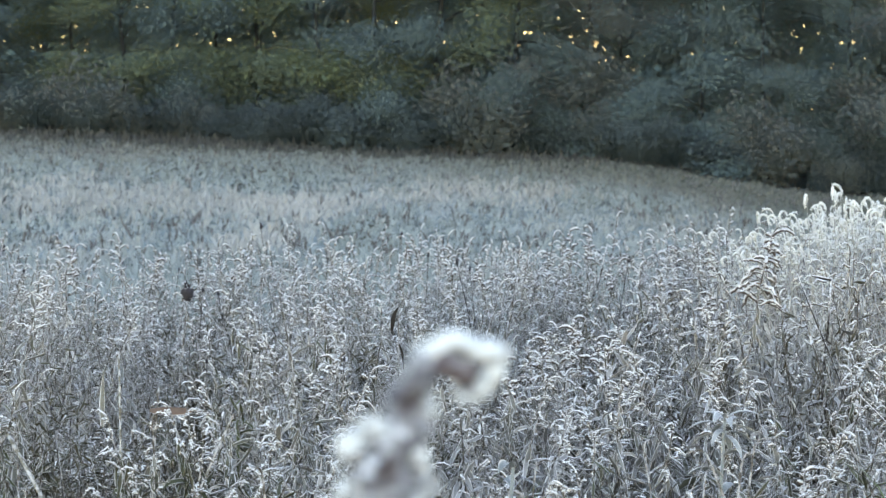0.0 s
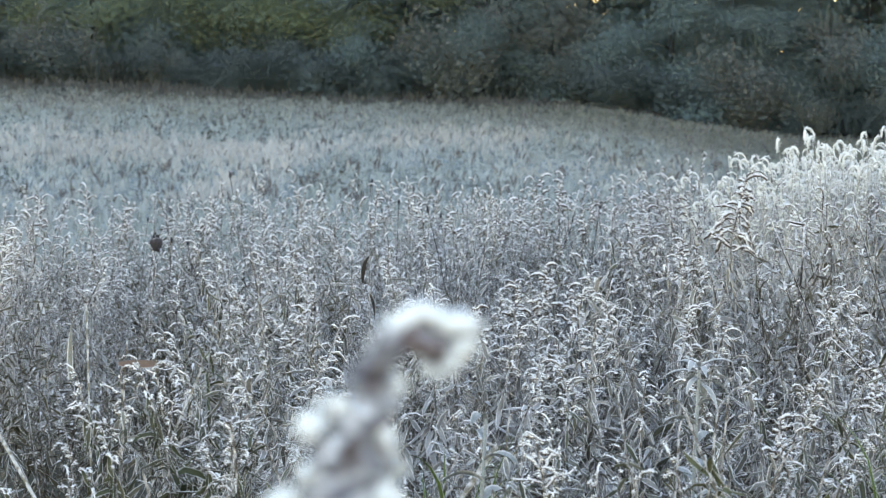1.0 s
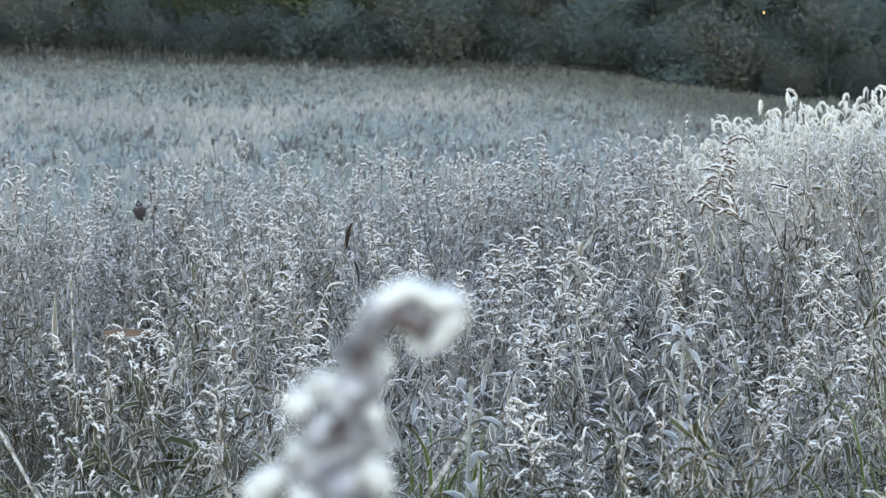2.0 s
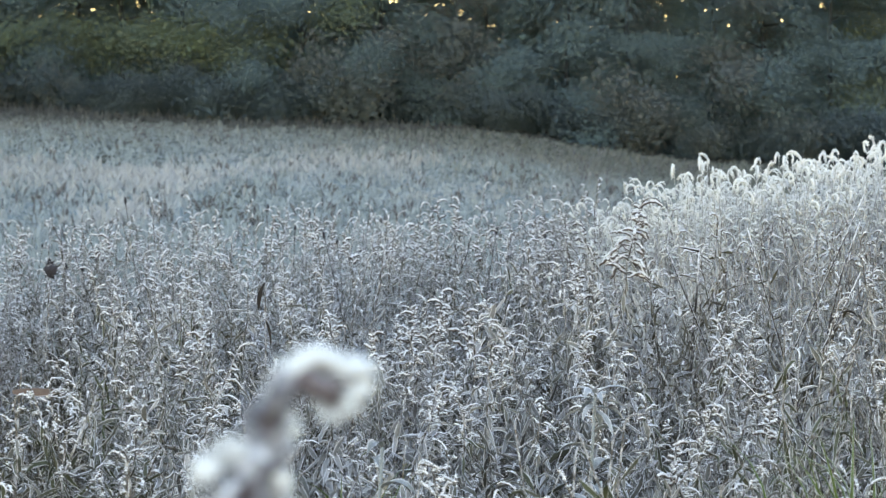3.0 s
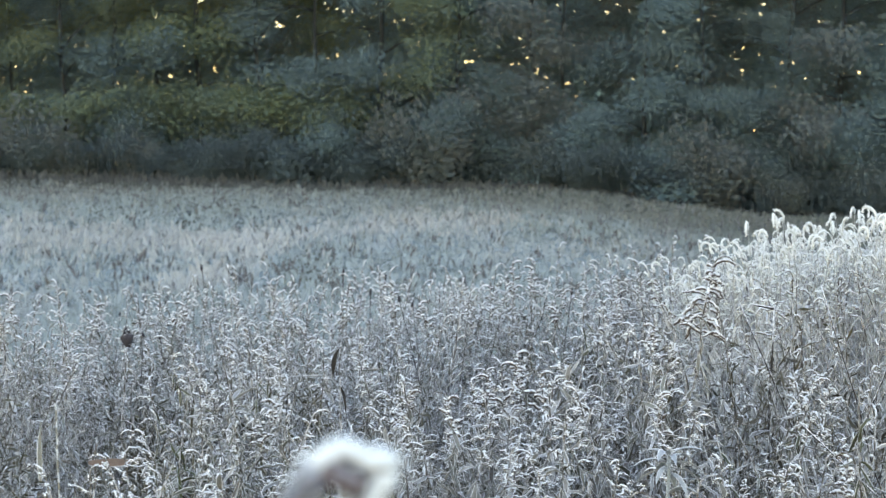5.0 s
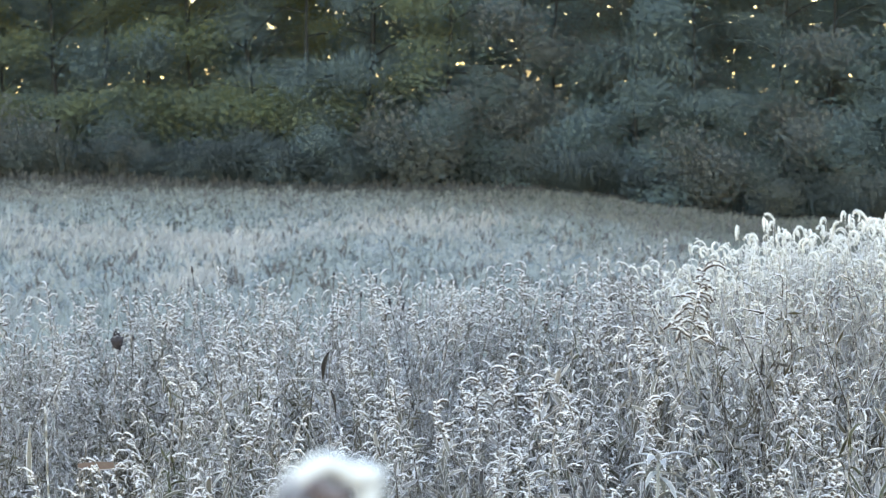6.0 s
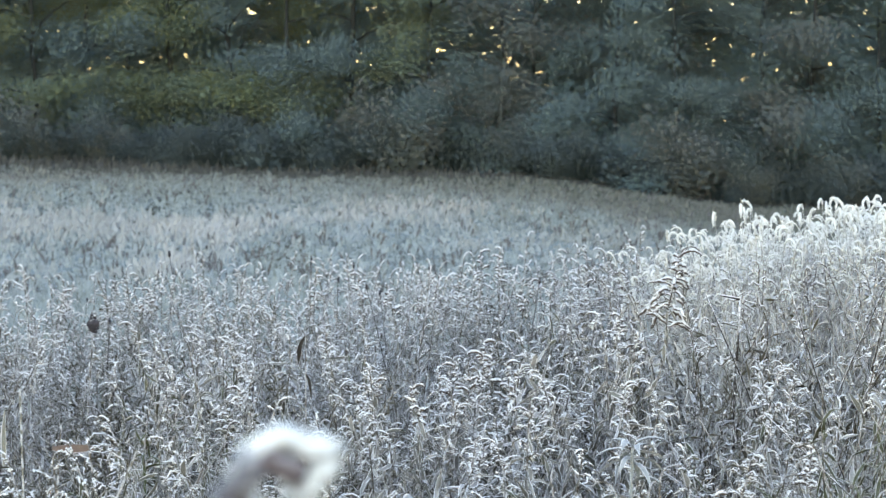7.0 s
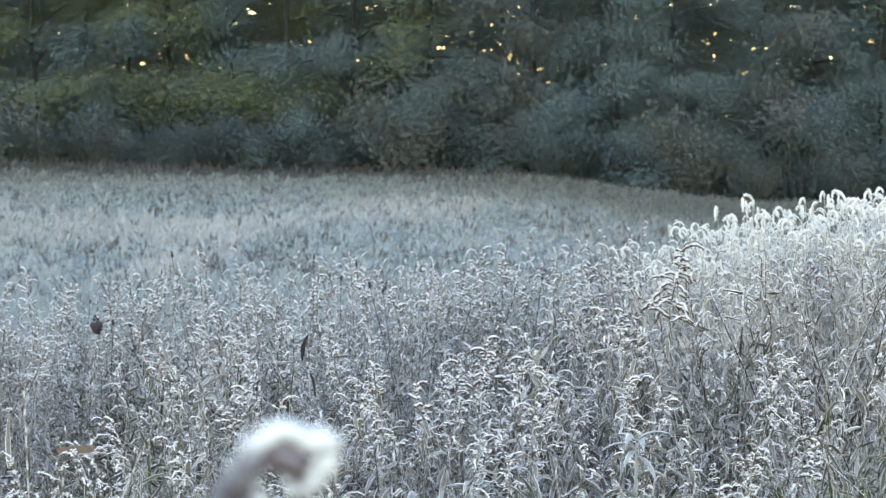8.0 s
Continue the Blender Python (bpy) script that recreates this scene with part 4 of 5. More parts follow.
# ------------------------------------------------------------------ the goldenrod right in front of the lens
def near_goldenrod():
    r = np.random.default_rng(77)
    hx, hy, hz = -0.070, 1.07, EYE_Z - 0.137
    k = 1 / 4160.0
    foot = float(land(hx, hy))
    line = [(-0.06, 0.0, foot), (-0.06, 0, 0.7), (-0.05, 0, 1.25)]
    px = ((-153, -470), (-153, -370), (-146, -290), (-129, -230), (-105, -170), (-91, -120), (-73, -72), (-41, -38), (19, -32), (59, -42))
    pts = np.array([(hx + a, hy, c) for a, b, c in line] + [(hx + (a + 22) * k, hy + 0.004 * math.sin(i), hz + (b + 16) * k) for i, (a, b) in enumerate(px)])
    gs = Geo()
    tube(gs, pts, np.concatenate([[0.004, 0.0038, 0.0035], np.linspace(0.0034, 0.002, len(px))]), 7)
    root = part("goldenrod", gs, MAT_STEM)

    def lump(path, radii, mat):
        """A flowering branch: florets run together under rime, bristling with seed down."""
        g = Geo()
        path = np.array([(hx + (a + 22) * k, hy + d * k, hz + (b + 16) * k) for a, b, d in path])
        n, sides = 22, 20
        t = np.linspace(0, len(path) - 1, n)
        pts = np.stack([np.interp(t, np.arange(len(path)), path[:, j]) for j in range(3)], 1)
        rad = np.interp(t, np.arange(len(radii)), radii) * k * np.sqrt(np.clip(1 - np.linspace(-1, 1, n) ** 8, 0.02, 1))
        tan = np.gradient(pts, axis=0)
        v, w = [], []
        for i in range(n):
            d = unit(tan[i])
            p = unit(np.cross(d, (0.1, 1.0, 0.2)))
            q = np.cross(d, p)
            for j in range(sides):
                an = j / sides * 6.2832
                o = math.cos(an) * p + math.sin(an) * q
                c = Vector(pts[i] + o * rad[i])
                knob = 1 + 0.42 * noise.noise(c * 190.0) + 0.3 * noise.noise(c * 420.0)
                v.append(pts[i] + o * rad[i] * knob)
                w.append((j / sides, i / n))
        f = [(i * sides + j, i * sides + (j + 1) % sides, (i + 1) * sides + (j + 1) % sides, (i + 1) * sides + j) for i in range(n - 1) for j in range(sides)]
        g.add(v, w, f)
        branch = part("plume_branch", g, mat, root)
        down = Geo()
        fuzz(down, pts, float(np.mean(rad)) * 1.35, 240, 0.0034, r, 0.5)
        tagged(part("seed_down", down, mat, branch), kind="stuff")

    # bent tip with its hanging hook, neck, and the two fuller tiers below it
    lump(((-91, -50, 0), (-53, -26, 2), (-18, -10, 2), (17, -22, 0), (55, -33, 0), (84, -42, -2)), (11, 20, 24, 23, 24, 19), MAT_NEAR)
    lump(((73, -48, 2), (59, -74, 2), (37, -104, 0), (21, -118, -4)), (17, 19, 17, 12), MAT_NEAR)
    lump(((-7, -96, 2), (7, -116, -2), (19, -120, -4)), (8, 11, 11), MAT_NEAR)
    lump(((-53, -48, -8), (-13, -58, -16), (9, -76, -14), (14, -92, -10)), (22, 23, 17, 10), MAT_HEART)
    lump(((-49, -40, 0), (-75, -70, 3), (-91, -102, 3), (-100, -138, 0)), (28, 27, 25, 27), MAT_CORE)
    lump(((-81, -60, 4), (-103, -74, 6)), (11, 9), MAT_NEAR)
    lump(((-103, -90, 6), (-125, -120, 6), (-134, -138, 6)), (14, 16, 12), MAT_CORE)
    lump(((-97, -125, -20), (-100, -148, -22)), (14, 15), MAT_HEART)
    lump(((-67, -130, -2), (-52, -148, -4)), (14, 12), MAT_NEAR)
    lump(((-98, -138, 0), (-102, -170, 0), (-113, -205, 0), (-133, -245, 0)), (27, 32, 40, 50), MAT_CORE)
    lump(((-83, -170, -14), (-66, -182, -12)), (18, 14), MAT_CORE)
    lump(((-188, -172, -4), (-163, -176, -6), (-140, -192, -4)), (14, 19, 17), MAT_NEAR)
    lump(((-186, -198, -6), (-210, -214, -6), (-224, -242, -2)), (20, 27, 20), MAT_NEAR)
    lump(((-102, -212, -10), (-82, -230, -12), (-70, -256, -8)), (14, 19, 15), MAT_NEAR)
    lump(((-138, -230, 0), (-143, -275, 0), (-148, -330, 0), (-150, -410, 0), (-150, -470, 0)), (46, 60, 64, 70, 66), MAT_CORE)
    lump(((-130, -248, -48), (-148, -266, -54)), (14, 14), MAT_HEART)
    lump(((-62, -282, -6), (-54, -294, -4)), (13, 12), MAT_NEAR)
    lump(((-93, -316, -30), (-74, -336, -28), (-62, -370, -20)), (20, 26, 24), MAT_NEAR)
    lump(((-198, -290, -20), (-223, -305, -16)), (16, 17), MAT_NEAR)
    lump(((-233, -336, -20), (-276, -362, -14), (-298, -390, -10)), (20, 25, 20), MAT_NEAR)
    lump(((-218, -376, -30), (-178, -388, -40)), (22, 24), MAT_NEAR)
    lump(((-153, -340, -58), (-138, -375, -62)), (24, 30), MAT_CORE)
    lump(((-48, -410, -8), (-38, -455, -6)), (24, 22), MAT_NEAR)
    for j in range(16):
        z = 0.3 + j * 0.065
        g = Geo()
        leaf(g, arc((hx - 0.055, hy, z), j * 2.4, 0.3, 1.8, 0.08, 4), 0.013, 0.5, r.normal())
        part("leaf", g, MAT_LEAF, root)
    tagged(root, "single tall goldenrod with thick white rime on its bent plume", "wildflower")


near_goldenrod()


# ------------------------------------------------------------------ single plants that stand out
def tall_goldenrod(seed, x, y, top, reach, tiers, label, thick=0.0062, lean_by=0.0):
    """A goldenrod that stands above the rest: arching branches in tiers, short at the top, rime on their backs."""
    z0 = float(land(x, y))
    r = np.random.default_rng(seed)
    h = top - z0
    stem, blades, _ = goldenrod_shape(seed, h, 46, 0, True)
    crest = []
    lean = 1 if seed % 2 else -1
    for k in range(tiers):
        f = k / (tiers - 1)
        z = h * 0.955 - (1 - f) * reach * 2.0
        ln = reach * (1.0 - 0.72 * f) * r.uniform(0.75, 1.15)
        if tiers > 20:
            az, up, sag = (0.0, math.pi, -0.6, math.pi + 0.6, 0.9, math.pi - 0.9)[k % 6] + r.normal() * 0.4, r.uniform(0.2, 0.9), r.uniform(0.9, 2.1)
        else:
            az, up, sag, ln = k * 2.4 + r.normal() * 0.6, r.uniform(0.2, 1.25), r.uniform(0.4, 1.9), ln * r.uniform(0.5, 1.1)
        pts = arc((stem_at(stem[0], z)), az, up, sag, ln, 7, r.normal() * 0.3)
        pts[1:] += r.normal(size=(7, 3)) * ln * 0.035
        g = Geo()
        tube(g, pts, 0.0014 + thick * (0.65 + 0.7 * r.random(8)) * np.sin(np.linspace(0.25, 2.7, 8)), 6)
        beads(g, pts[1:], thick * 0.8, 18, 0.0038, r)
        fuzz(g, pts[1:], thick * 0.8, 50, 0.006, r, 0.5)
        crest.append(g)
    pts = arc(stem_at(stem[0], h * 0.955), 0.0 if lean > 0 else math.pi, 1.2, 2.0, reach * 0.75, 6)
    g = Geo()
    tube(g, pts, 0.0016 + thick * np.sin(np.linspace(0.5, 2.7, 7)), 6)
    fuzz(g, pts, thick, 70, 0.007, r, 0.5)
    crest.append(g)
    ob = weed_thing("goldenrod", (stem, blades, crest), label, "wildflower", MAT_LEAF, True, MAT_PLUME_BOLD)
    peak = stem_at(stem[0], h * 0.93)
    ob.rotation_euler = (0, lean_by, 0)
    ob.location = (x - peak[0] - lean_by * h, y - peak[1], z0)


def stem_at(g, z):
    """The stem's middle at height z."""
    v = g.packed()[0]
    return v[np.argsort(np.abs(v[:, 2] - z))[:5]].mean(axis=0) * (1, 1, 0) + np.array([0, 0, z])


def seed_head_plant():
    x, y, z = -1.358, 9.8, 0.942
    z0 = float(land(x, y))
    g = Geo()
    tube(g, arc((0, 0, 0), 0.4, 1.55, 0.05, z - z0, 6), np.linspace(0.004, 0.003, 7), 5)
    root = part("thistle", g, MAT_STEM)
    end = arc((0, 0, 0), 0.4, 1.55, 0.05, z - z0, 6)[-1]
    r = np.random.default_rng(6)
    h = Geo()
    ax = np.array([end + (0, 0, t) for t in np.linspace(-0.022, 0.03, 7)])
    tube(h, ax, np.array([0.005, 0.012, 0.018, 0.022, 0.025, 0.024, 0.015]), 9)
    fuzz(h, ax[1:], 0.024, 110, 0.016, r, 0.8)
    part("seed_head", h, MAT_DARKHEAD, root, "dark bristly seed head")
    for j in range(14):
        q = Geo()
        leaf(q, arc((0, 0, 0.2 + 0.045 * j), j * 2.4, 0.4, 1.7, 0.12, 5), 0.022, 0.5, r.normal())
        part("leaf", q, MAT_LEAF, root)
    root.location = (x - end[0], y - end[1], z0)
    tagged(root, "dead thistle with one dark bristly seed head", "wildflower")


def hanging_leaf_stalk():
    x, y, z = -0.425, 8.0, 1.06
    z0 = float(land(x, y))
    g = Geo()
    sp = arc((0, 0, 0), 2.8, 1.57, 0.01, z - z0, 7)
    tube(g, sp, np.linspace(0.004, 0.002, 8), 5)
    root = part("dead_stalk", g, MAT_STEM)
    for j, (dz, ln, wd) in enumerate(((0.0, 0.09, 0.017), (-0.12, 0.09, 0.016), (-0.3, 0.10, 0.018))):
        q = Geo()
        leaf(q, arc(sp[-1] + (0, 0, dz), 3.6 + j * 2, -1.1, 0.4, ln, 5), wd, 0.9, 1.2)
        part("leaf", q, MAT_LEAF_DARK, root)
    root.location = (x, y, z0)
    tagged(root, "dead stalk with dark curled leaves hanging straight down", "weed")


def snapped_stalk(x, y, top, lean, label, mat=None, radius=0.006, snap=0.06):
    z0 = float(land(x, y))
    g = Geo()
    sp = arc((0, 0, 0), lean[0], lean[1], 0.03, (top - z0) / math.sin(lean[1]), 6)
    tube(g, sp, np.linspace(radius, radius * 0.8, 7), 6)
    root = part("dead_stalk", g, mat or MAT_STEM_DARK)
    q = Geo()
    tube(q, arc(sp[-1] - (0, 0, 0.004), lean[0] + 2.6, 0.7, 0.5, snap, 3), np.linspace(radius * 0.7, radius * 0.3, 4), 5)
    part("broken_tip", q, MAT_STEM, root)
    root.location = (x, y, z0)
    tagged(root, label, "weed")


def broad_dead_leaf_plant():
    x, y, z = -1.016, 6.92, 0.85
    z0 = float(land(x, y))
    g = Geo()
    sp = arc((-0.07, 0, 0), 0.2, 1.56, 0.05, z - z0 + 0.06, 6)
    tube(g, sp, np.linspace(0.005, 0.003, 7), 5)
    root = part("dead_stalk", g, MAT_STEM)
    q = Geo()
    s = np.linspace(0, 1, 8)
    hang = 0.024 * np.sin(np.pi * (0.08 + 0.86 * s)) ** 0.6
    brim = np.stack([-0.055 + 0.12 * s, -0.02 + 0 * s, z - z0 + 0.006 * np.sin(3 * s)], 1)
    sheet = np.stack([brim + (0, 0.014, -0.003), brim, brim - np.stack([0 * s, 0.006 + 0 * s, hang], 1)], 1).reshape(-1, 3)
    k = np.arange(7)[:, None] * 3
    q.add(sheet, [(e, t) for t in s for e in (0, 0.1, 1)], np.concatenate([k + (0, 1, 4, 3), k + (1, 2, 5, 4)]))
    part("leaf", q, MAT_LEAF_BROWN, root, "dry brown broken leaf")
    q = Geo()
    leaf(q, arc((sp[-1][0] - 0.16, 0.02, z - z0 - 0.06), 1.4, 1.45, -0.1, 0.17, 5), 0.02, 0.6, 0.9)
    part("leaf", q, MAT_LEAF, root)
    root.location = (x, y, z0)
    tagged(root, "dead stalk holding one dry brown broken leaf", "weed")


def silver_weed(seed, x, y, z, crown, label):
    """A woolly weed: leaves up its stem and, with crown, a rosette of them at its top."""
    z0 = float(land(x, y))
    r = np.random.default_rng(seed)
    g = Geo()
    sp = arc((0, 0, 0), 0.5, 1.56, 0.03, z - z0, 7)
    tube(g, sp, np.linspace(0.007, 0.004, 8), 6)
    root = part("woolly_weed", g, MAT_LEAF_SILVER)
    for j in range(13):
        f = j / 12
        q = Geo()
        a = arc(sp[-1] * (0.45 + 0.55 * f), j * 2.4 + 0.6, 0.9 - 0.2 * f, 1.5, 0.16 - 0.08 * f, 6)
        leaf(q, a, 0.04 - 0.016 * f, 0.6, r.normal() * 0.3)
        part("leaf", q, MAT_LEAF_SILVER, root)
    for j in range(12 if crown else 0):
        q = Geo()
        leaf(q, arc(sp[-1] - (0, 0, 0.004 * j), j * 2.4, 0.7 - 0.07 * j, 1.0 + 0.3 * r.random(), 0.085 + 0.03 * r.random(), 5), 0.016, 0.5, r.normal() * 0.3)
        part("leaf", q, MAT_LEAF_SILVER, root)
    root.location = (x, y, z0)
    tagged(root, label, "weed")


def nodding_goldenrod(seed, x, y, top, thick, label, leafmat):
    z0 = float(land(x, y))
    shape = goldenrod_shape(seed, top - z0, 44, 16, True, 0.075, 1.2, thick)
    ob = weed_thing("goldenrod", shape, label, "wildflower", leafmat, True)
    peak = stem_at(shape[0][0], (top - z0) * 0.93)
    ob.location = (x - peak[0], y - peak[1], z0)


def grass_tuft(seed, x, y, tall, count, mat, label):
    r = np.random.default_rng(seed)
    z0 = float(land(x, y))
    root = None
    for j in range(count):
        g = Geo()
        ln = tall * (0.78 + 0.27 * r.random())
        foot = np.array((r.normal() * 0.06, r.normal() * 0.06, 0))
        az = r.random() * 6.2832
        rise = arc(foot, az, 1.55 - 0.08 * r.random(), 0.1, ln * 0.8, 5)
        a = np.concatenate([rise, arc(rise[-1], az, 1.4, 0.3 + 1.5 * r.random(), ln * 0.22, 4)[1:]])
        leaf(g, a, 0.010 + 0.006 * r.random(), 0.5, r.normal() * 0.5, 0.7)
        if root is None:
            root = part("grass_tuft", g, mat)
        else:
            part("blade", g, mat, root)
    root.location = (x, y, z0)
    tagged(root, label, "grass")


tall_goldenrod(411, 0.785, 8.15, 1.39, 0.115, 30, "tall goldenrod with a tiered, frost-white pyramid plume", 0.0046, 0.11)
tall_goldenrod(413, 0.17, 9.75, 0.93, 0.07, 13, "goldenrod with a white curled top on a frosted mound")
for n, (u, v, d) in enumerate(((-0.116, 0.0635, 11.8), (-0.050, 0.0585, 12.2), (-0.032, 0.0575, 12.0), (-0.021, 0.0635, 11.5), (0.007, 0.0575, 12.3), (0.016, 0.0478, 12.6),
                               (0.0235, 0.0495, 12.4), (0.036, 0.0595, 11.6), (0.074, 0.0565, 11.0), (-0.150, 0.064, 11.6), (-0.185, 0.060, 11.9), (0.058, 0.0600, 11.4))):
    tall_goldenrod(420 + n, u * d, d, EYE_Z - v * d, 0.055 + 0.012 * (n % 3), 11, "goldenrod whose frosted plume stands above the stand", 0.0046)
seed_head_plant()
hanging_leaf_stalk()
broad_dead_leaf_plant()
# fuller plants whose plumes catch the eye one by one
for n, (px, py, pz, wide) in enumerate(((0.147, 8.6, 0.99, 0.085), (0.23, 8.7, 0.95, 0.07), (0.05, 8.7, 0.94, 0.07), (-0.087, 8.0, 0.94, 0.06), (-0.64, 8.0, 0.93, 0.07),
                                        (-0.21, 8.2, 0.94, 0.055), (0.647, 9.0, 1.10, 0.06), (0.59, 8.0, 0.95, 0.06), (0.98, 6.6, 0.93, 0.05), (0.66, 6.0, 0.89, 0.045))):
    tall_goldenrod(440 + n, px, py, pz, wide, 15, "bushy goldenrod with a rounded, frost-white plume", 0.0042)
silver_weed(41, -0.07, 5.3, 0.94, False, "silvery woolly-leaved weed with rime on its leaves")
silver_weed(42, 0.44, 6.0, 0.97, True, "pale blue-grey woolly weed with a star of leaves on top")
nodding_goldenrod(601, 0.87, 5.8, 0.87, 0.005, "goldenrod bowed over in a thick white frosted hook", MAT_LEAF_LIGHT)
nodding_goldenrod(602, 0.83, 6.4, 0.92, 0.0045, "goldenrod with a small curled white plume", MAT_LEAF_LIGHT)
nodding_goldenrod(603, 0.03, 5.25, 0.95, 0.005, "goldenrod with a drooping white plume beside a silvery weed", MAT_LEAF_LIGHT)
nodding_goldenrod(604, -1.55, 8.0, 1.17, 0.005, "tall dark goldenrod with a hooked tip above the stand", MAT_LEAF)
grass_tuft(51, 0.97, 5.15, 1.04, 90, MAT_BLADE_GREEN, "tuft of still green grass edged with frost")
grass_tuft(52, -0.16, 5.8, 0.89, 28, MAT_BLADE_GREEN, "small tuft of yellow-green grass among the weeds")
snapped_stalk(-1.13, 6.9, 1.0, (1.9, 1.42), "pale dead stalk beside a dark hollow in the weeds", MAT_STEM_PALE, 0.004, 0.1)
snapped_stalk(-1.2, 6.75, 0.86, (0.1, 1.2), "pale leaning straw over a dark hollow", MAT_STEM_PALE, 0.004, 0.08)
snapped_stalk(-0.6, 5.2, 0.86, (0.5, 0.95), "thick pale broken straw leaning among the weeds", MAT_STEM_PALE, 0.008, 0.03)
snapped_stalk(-0.66, 5.6, 0.88, (2.4, 0.8), "pale flattened straw lying over the weeds", MAT_STEM_PALE, 0.006, 0.03)


def long_straw(y, tip, low, radius, label, frayed=False, broken=False):
    """One straight straw in the plane at y, from the ground through low to tip (x, z each)."""
    run = (tip[0] - low[0]) / (tip[1] - low[1])
    z0 = float(land(tip[0], y)) - 0.02
    foot = (tip[0] - run * (tip[1] - z0), y, z0)
    s = np.linspace(0, 1, 9)[:, None]
    r = np.random.default_rng(int(y * 100))
    pts = np.array([foot]) + (np.array([(tip[0], y, tip[1])]) - np.array([foot])) * s + r.normal(size=(9, 3)) * 0.007
    g = Geo()
    tube(g, pts, np.linspace(radius, radius * 0.5, 9) * 0.78, 5)
    fuzz(g, pts[4:] + (0, 0, radius * 0.6), radius, 80, 0.005, r, 1.0)
    root = part("stalk", g, MAT_RIMED_STALK)
    if frayed:
        g = Geo()
        leaf(g, arc(pts[6], 0.4, 0.9, 1.6, 0.16, 6, 0.5), 0.020, 0.5, 0.8, 0.8)
        part("leaf", g, MAT_LEAF_DARK, root)
    if broken:
        g = Geo()
        tube(g, arc(pts[-1] - (0, 0, 0.006), math.pi, 0.25, 0.1, 0.07, 3), np.array([0.7, 0.6, 0.5, 0.3]) * radius, 5)
        part("broken_tip", g, MAT_RIMED_STALK, root)
    tagged(root, label, "dry stalk", "long dry stalks")


long_straw(8.5, (1.575, 1.35), (1.44, 1.05), 0.0062, "long dry straw slanting above the weeds")
long_straw(8.4, (1.535, 1.27), (1.48, 1.02), 0.0070, "dark dry stalk with a withered leaf, slanting", True)
long_straw(8.0, (1.47, 1.13), (1.41, 0.98), 0.0058, "frosted straw bent low over the weeds")
long_straw(7.5, (1.03, 1.285), (1.176, 0.83), 0.0050, "thin pale straw leaning across the goldenrod")
long_straw(6.6, (0.86, 0.98), (0.93, 0.91), 0.0048, "thick pale straw furred with rime")
long_straw(8.55, (0.90, 1.165), (0.955, 1.03), 0.0062, "dark leaning stalk edged with rime")
long_straw(8.6, (1.022, 1.15), (1.016, 0.95), 0.0085, "thick dark stalk broken off short, edged with rime", False, True)
long_straw(11.6, (0.371, 1.075), (0.33, 0.95), 0.0075, "dark bare stalk leaning above the goldenrod")


def leaning_straw():
    r = np.random.default_rng(91)
    g = Geo()
    for i in range(320):
        y = math.sqrt(r.uniform(4.6 ** 2, 12.5 ** 2))
        x = r.uniform(-0.22, 0.24) * y
        z = min(float(canopy(np.array(x), np.array(y))) - 0.25 + 0.28 * r.random(), EYE_Z - 0.055 * y)
        el = r.uniform(0.7, 1.45)
        h = z - float(land(x, y))
        az = r.random() * 6.2832
        ln = h / math.sin(el)
        foot = (x - math.cos(az) * ln * math.cos(el), y - math.sin(az) * ln * math.cos(el), float(land(x, y)))
        tube(g, arc(foot, az, el + 0.1, 0.25, ln * 1.02, 4), np.linspace(0.0024, 0.0013, 5), 3)
    tagged(part("leaning_straw", g, MAT_STEM_PALE), "thin pale straws leaning through the frosted weeds", "dry grass", kind="stuff")


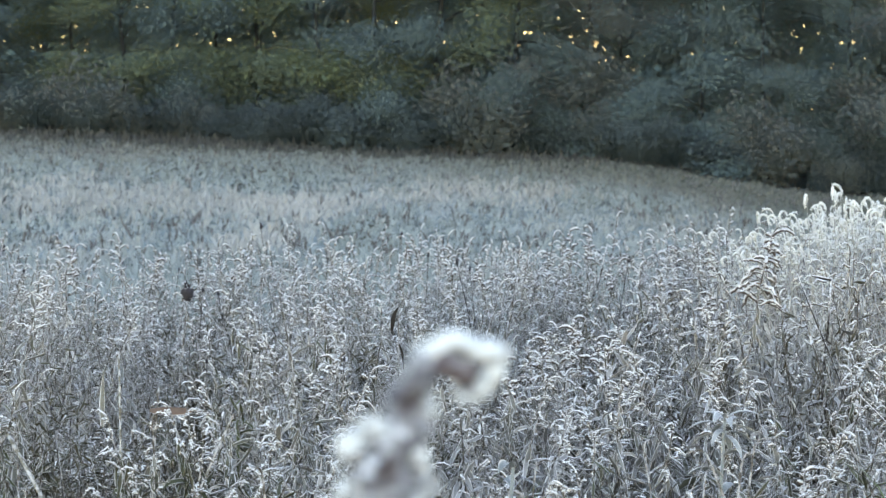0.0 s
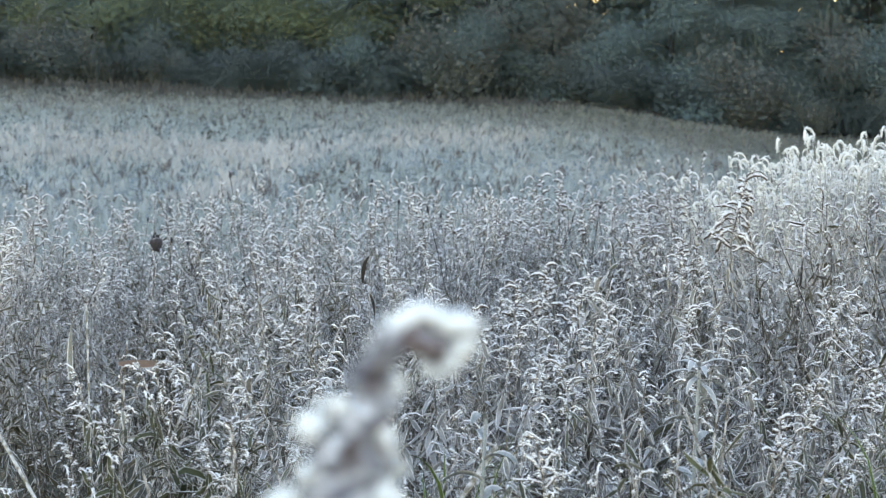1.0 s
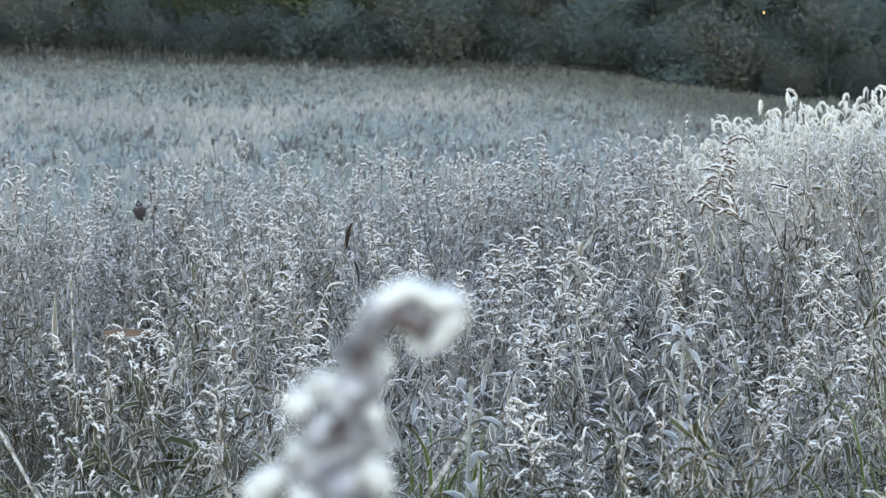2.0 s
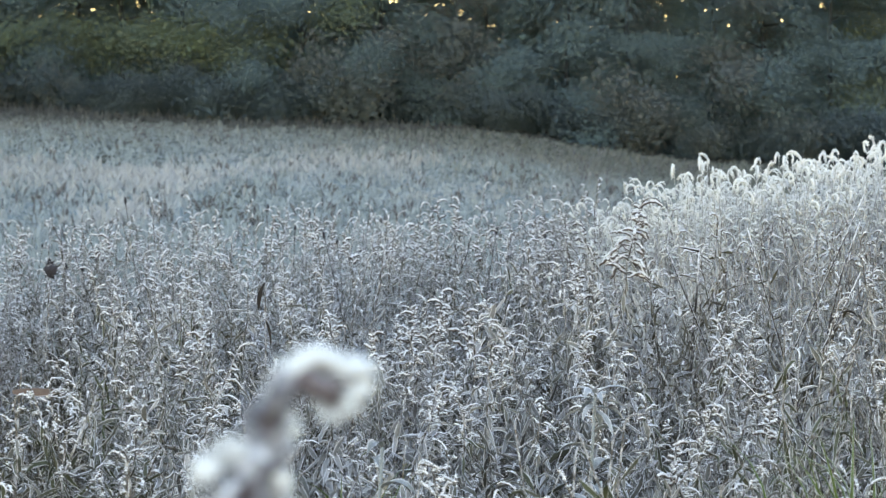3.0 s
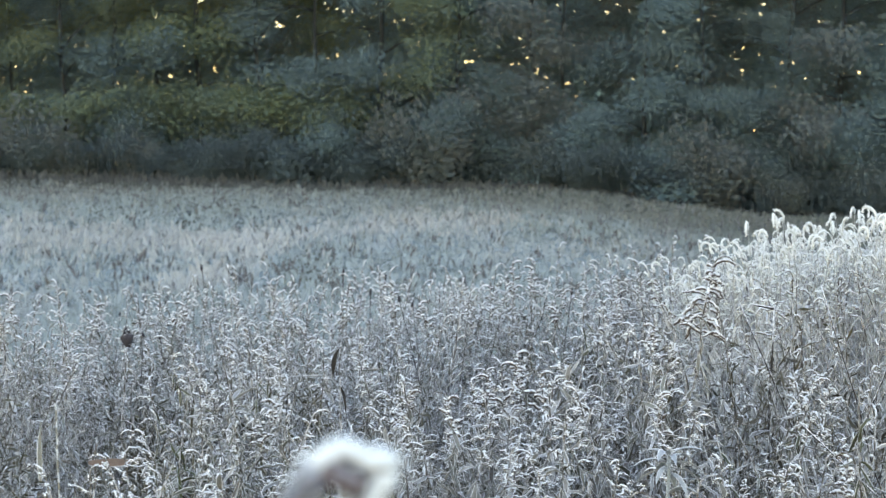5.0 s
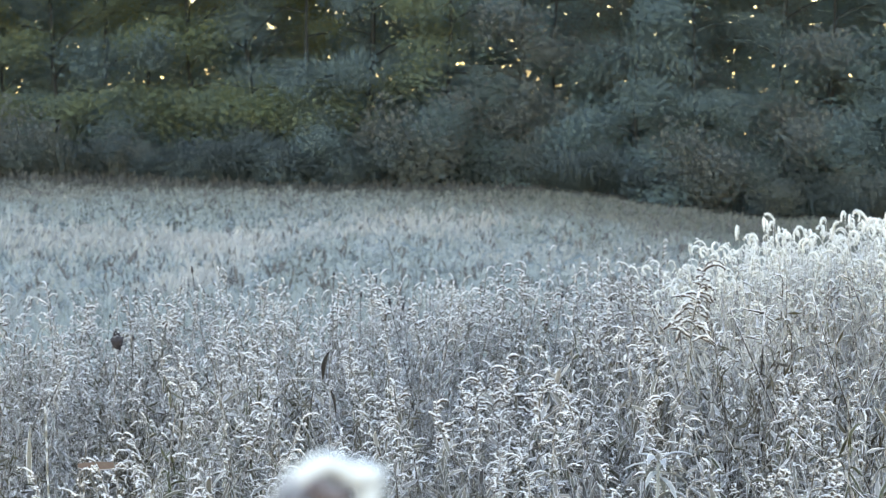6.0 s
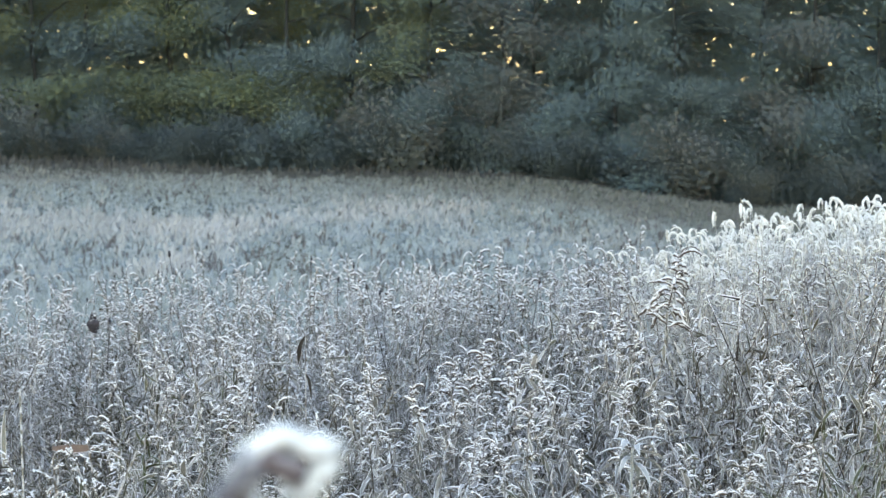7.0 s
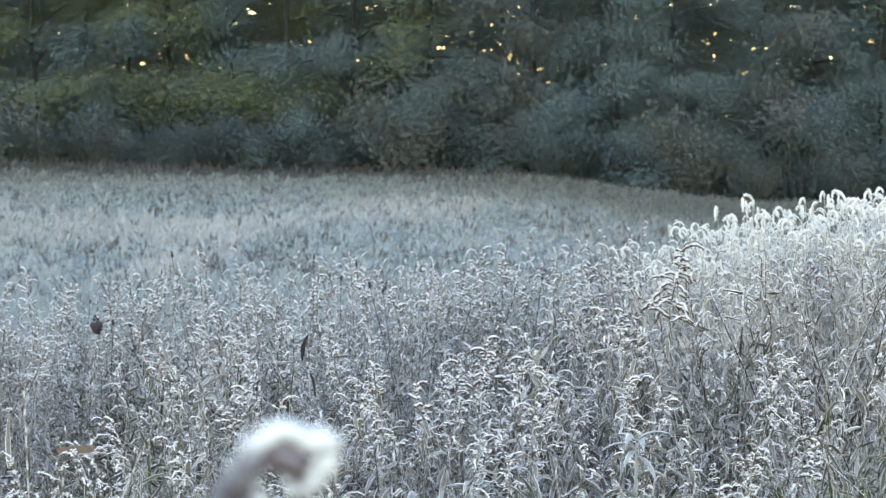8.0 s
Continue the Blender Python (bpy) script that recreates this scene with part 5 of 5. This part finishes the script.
leaning_straw()


def dark_seed_stalk(seed, size):
    """A thin stalk with a small dark dried flower head."""
    r = np.random.default_rng(seed)
    g = Geo()
    sp = arc((0, 0, 0), r.random() * 6.2832, 1.54, 0.15, 1.0, 6)
    tube(g, sp, np.linspace(0.003, 0.002, 7), 4)
    root = part("seed_stalk", g, MAT_STEM_DARK)
    h = Geo()
    ax = np.array([sp[-1] + (0, 0, t * size) for t in (-0.6, -0.2, 0.3, 0.8, 1.2)])
    tube(h, ax, np.array([0.2, 0.45, 0.5, 0.35, 0.12]) * size, 6)
    fuzz(h, ax, size * 0.4, 24, size * 0.5, r, 0.6)
    tagged(part("seed_head", h, MAT_DARKHEAD, root), kind="stuff")
    return tagged(root, "thin stalk with a small dark dried flower head", "weed", "dark seed stalks")


def dark_seed_stalks():
    r = np.random.default_rng(64)
    kinds = [dark_seed_stalk(700, 0.011), dark_seed_stalk(701, 0.014), dark_seed_stalk(702, 0.010)]
    for i in range(24):
        y = math.sqrt(r.uniform(7.5 ** 2, 13.5 ** 2))
        x = r.uniform(-0.22, 0.09) * y
        z0 = float(land(x, y))
        h = float(canopy(np.array(x), np.array(y))) - z0 + r.uniform(-0.04, 0.08)
        m = pose(x, y, z0, r.normal() * 4, r.normal() * 4, r.random() * 360) @ Matrix.Diagonal((1, 1, h, 1))
        if i < 3:
            kinds[i].matrix_basis = m
        else:
            copy_thing(kinds[i % 3], m @ Matrix.Diagonal((*[1 / v for v in kinds[i % 3].scale], 1)))


dark_seed_stalks()


def field_stalks():
    """Dark dead stalks that stand out of the low weeds of the far field."""
    r = np.random.default_rng(65)
    g = Geo()
    n = 1200
    y = 52 + 52 * r.random(n) ** 1.6
    x = r.uniform(-0.25, 0.25, n) * y + np.sin(y * 0.9) * 0.6
    tufts(g, x, y, 0.22 + 0.25 * r.random(n), r, 3, 1.4)
    tagged(part("field_stalks", g, MAT_STEM_DARK, smooth=False), "scattered dark dead stalks in the frosted field", "weeds", kind="stuff")


field_stalks()
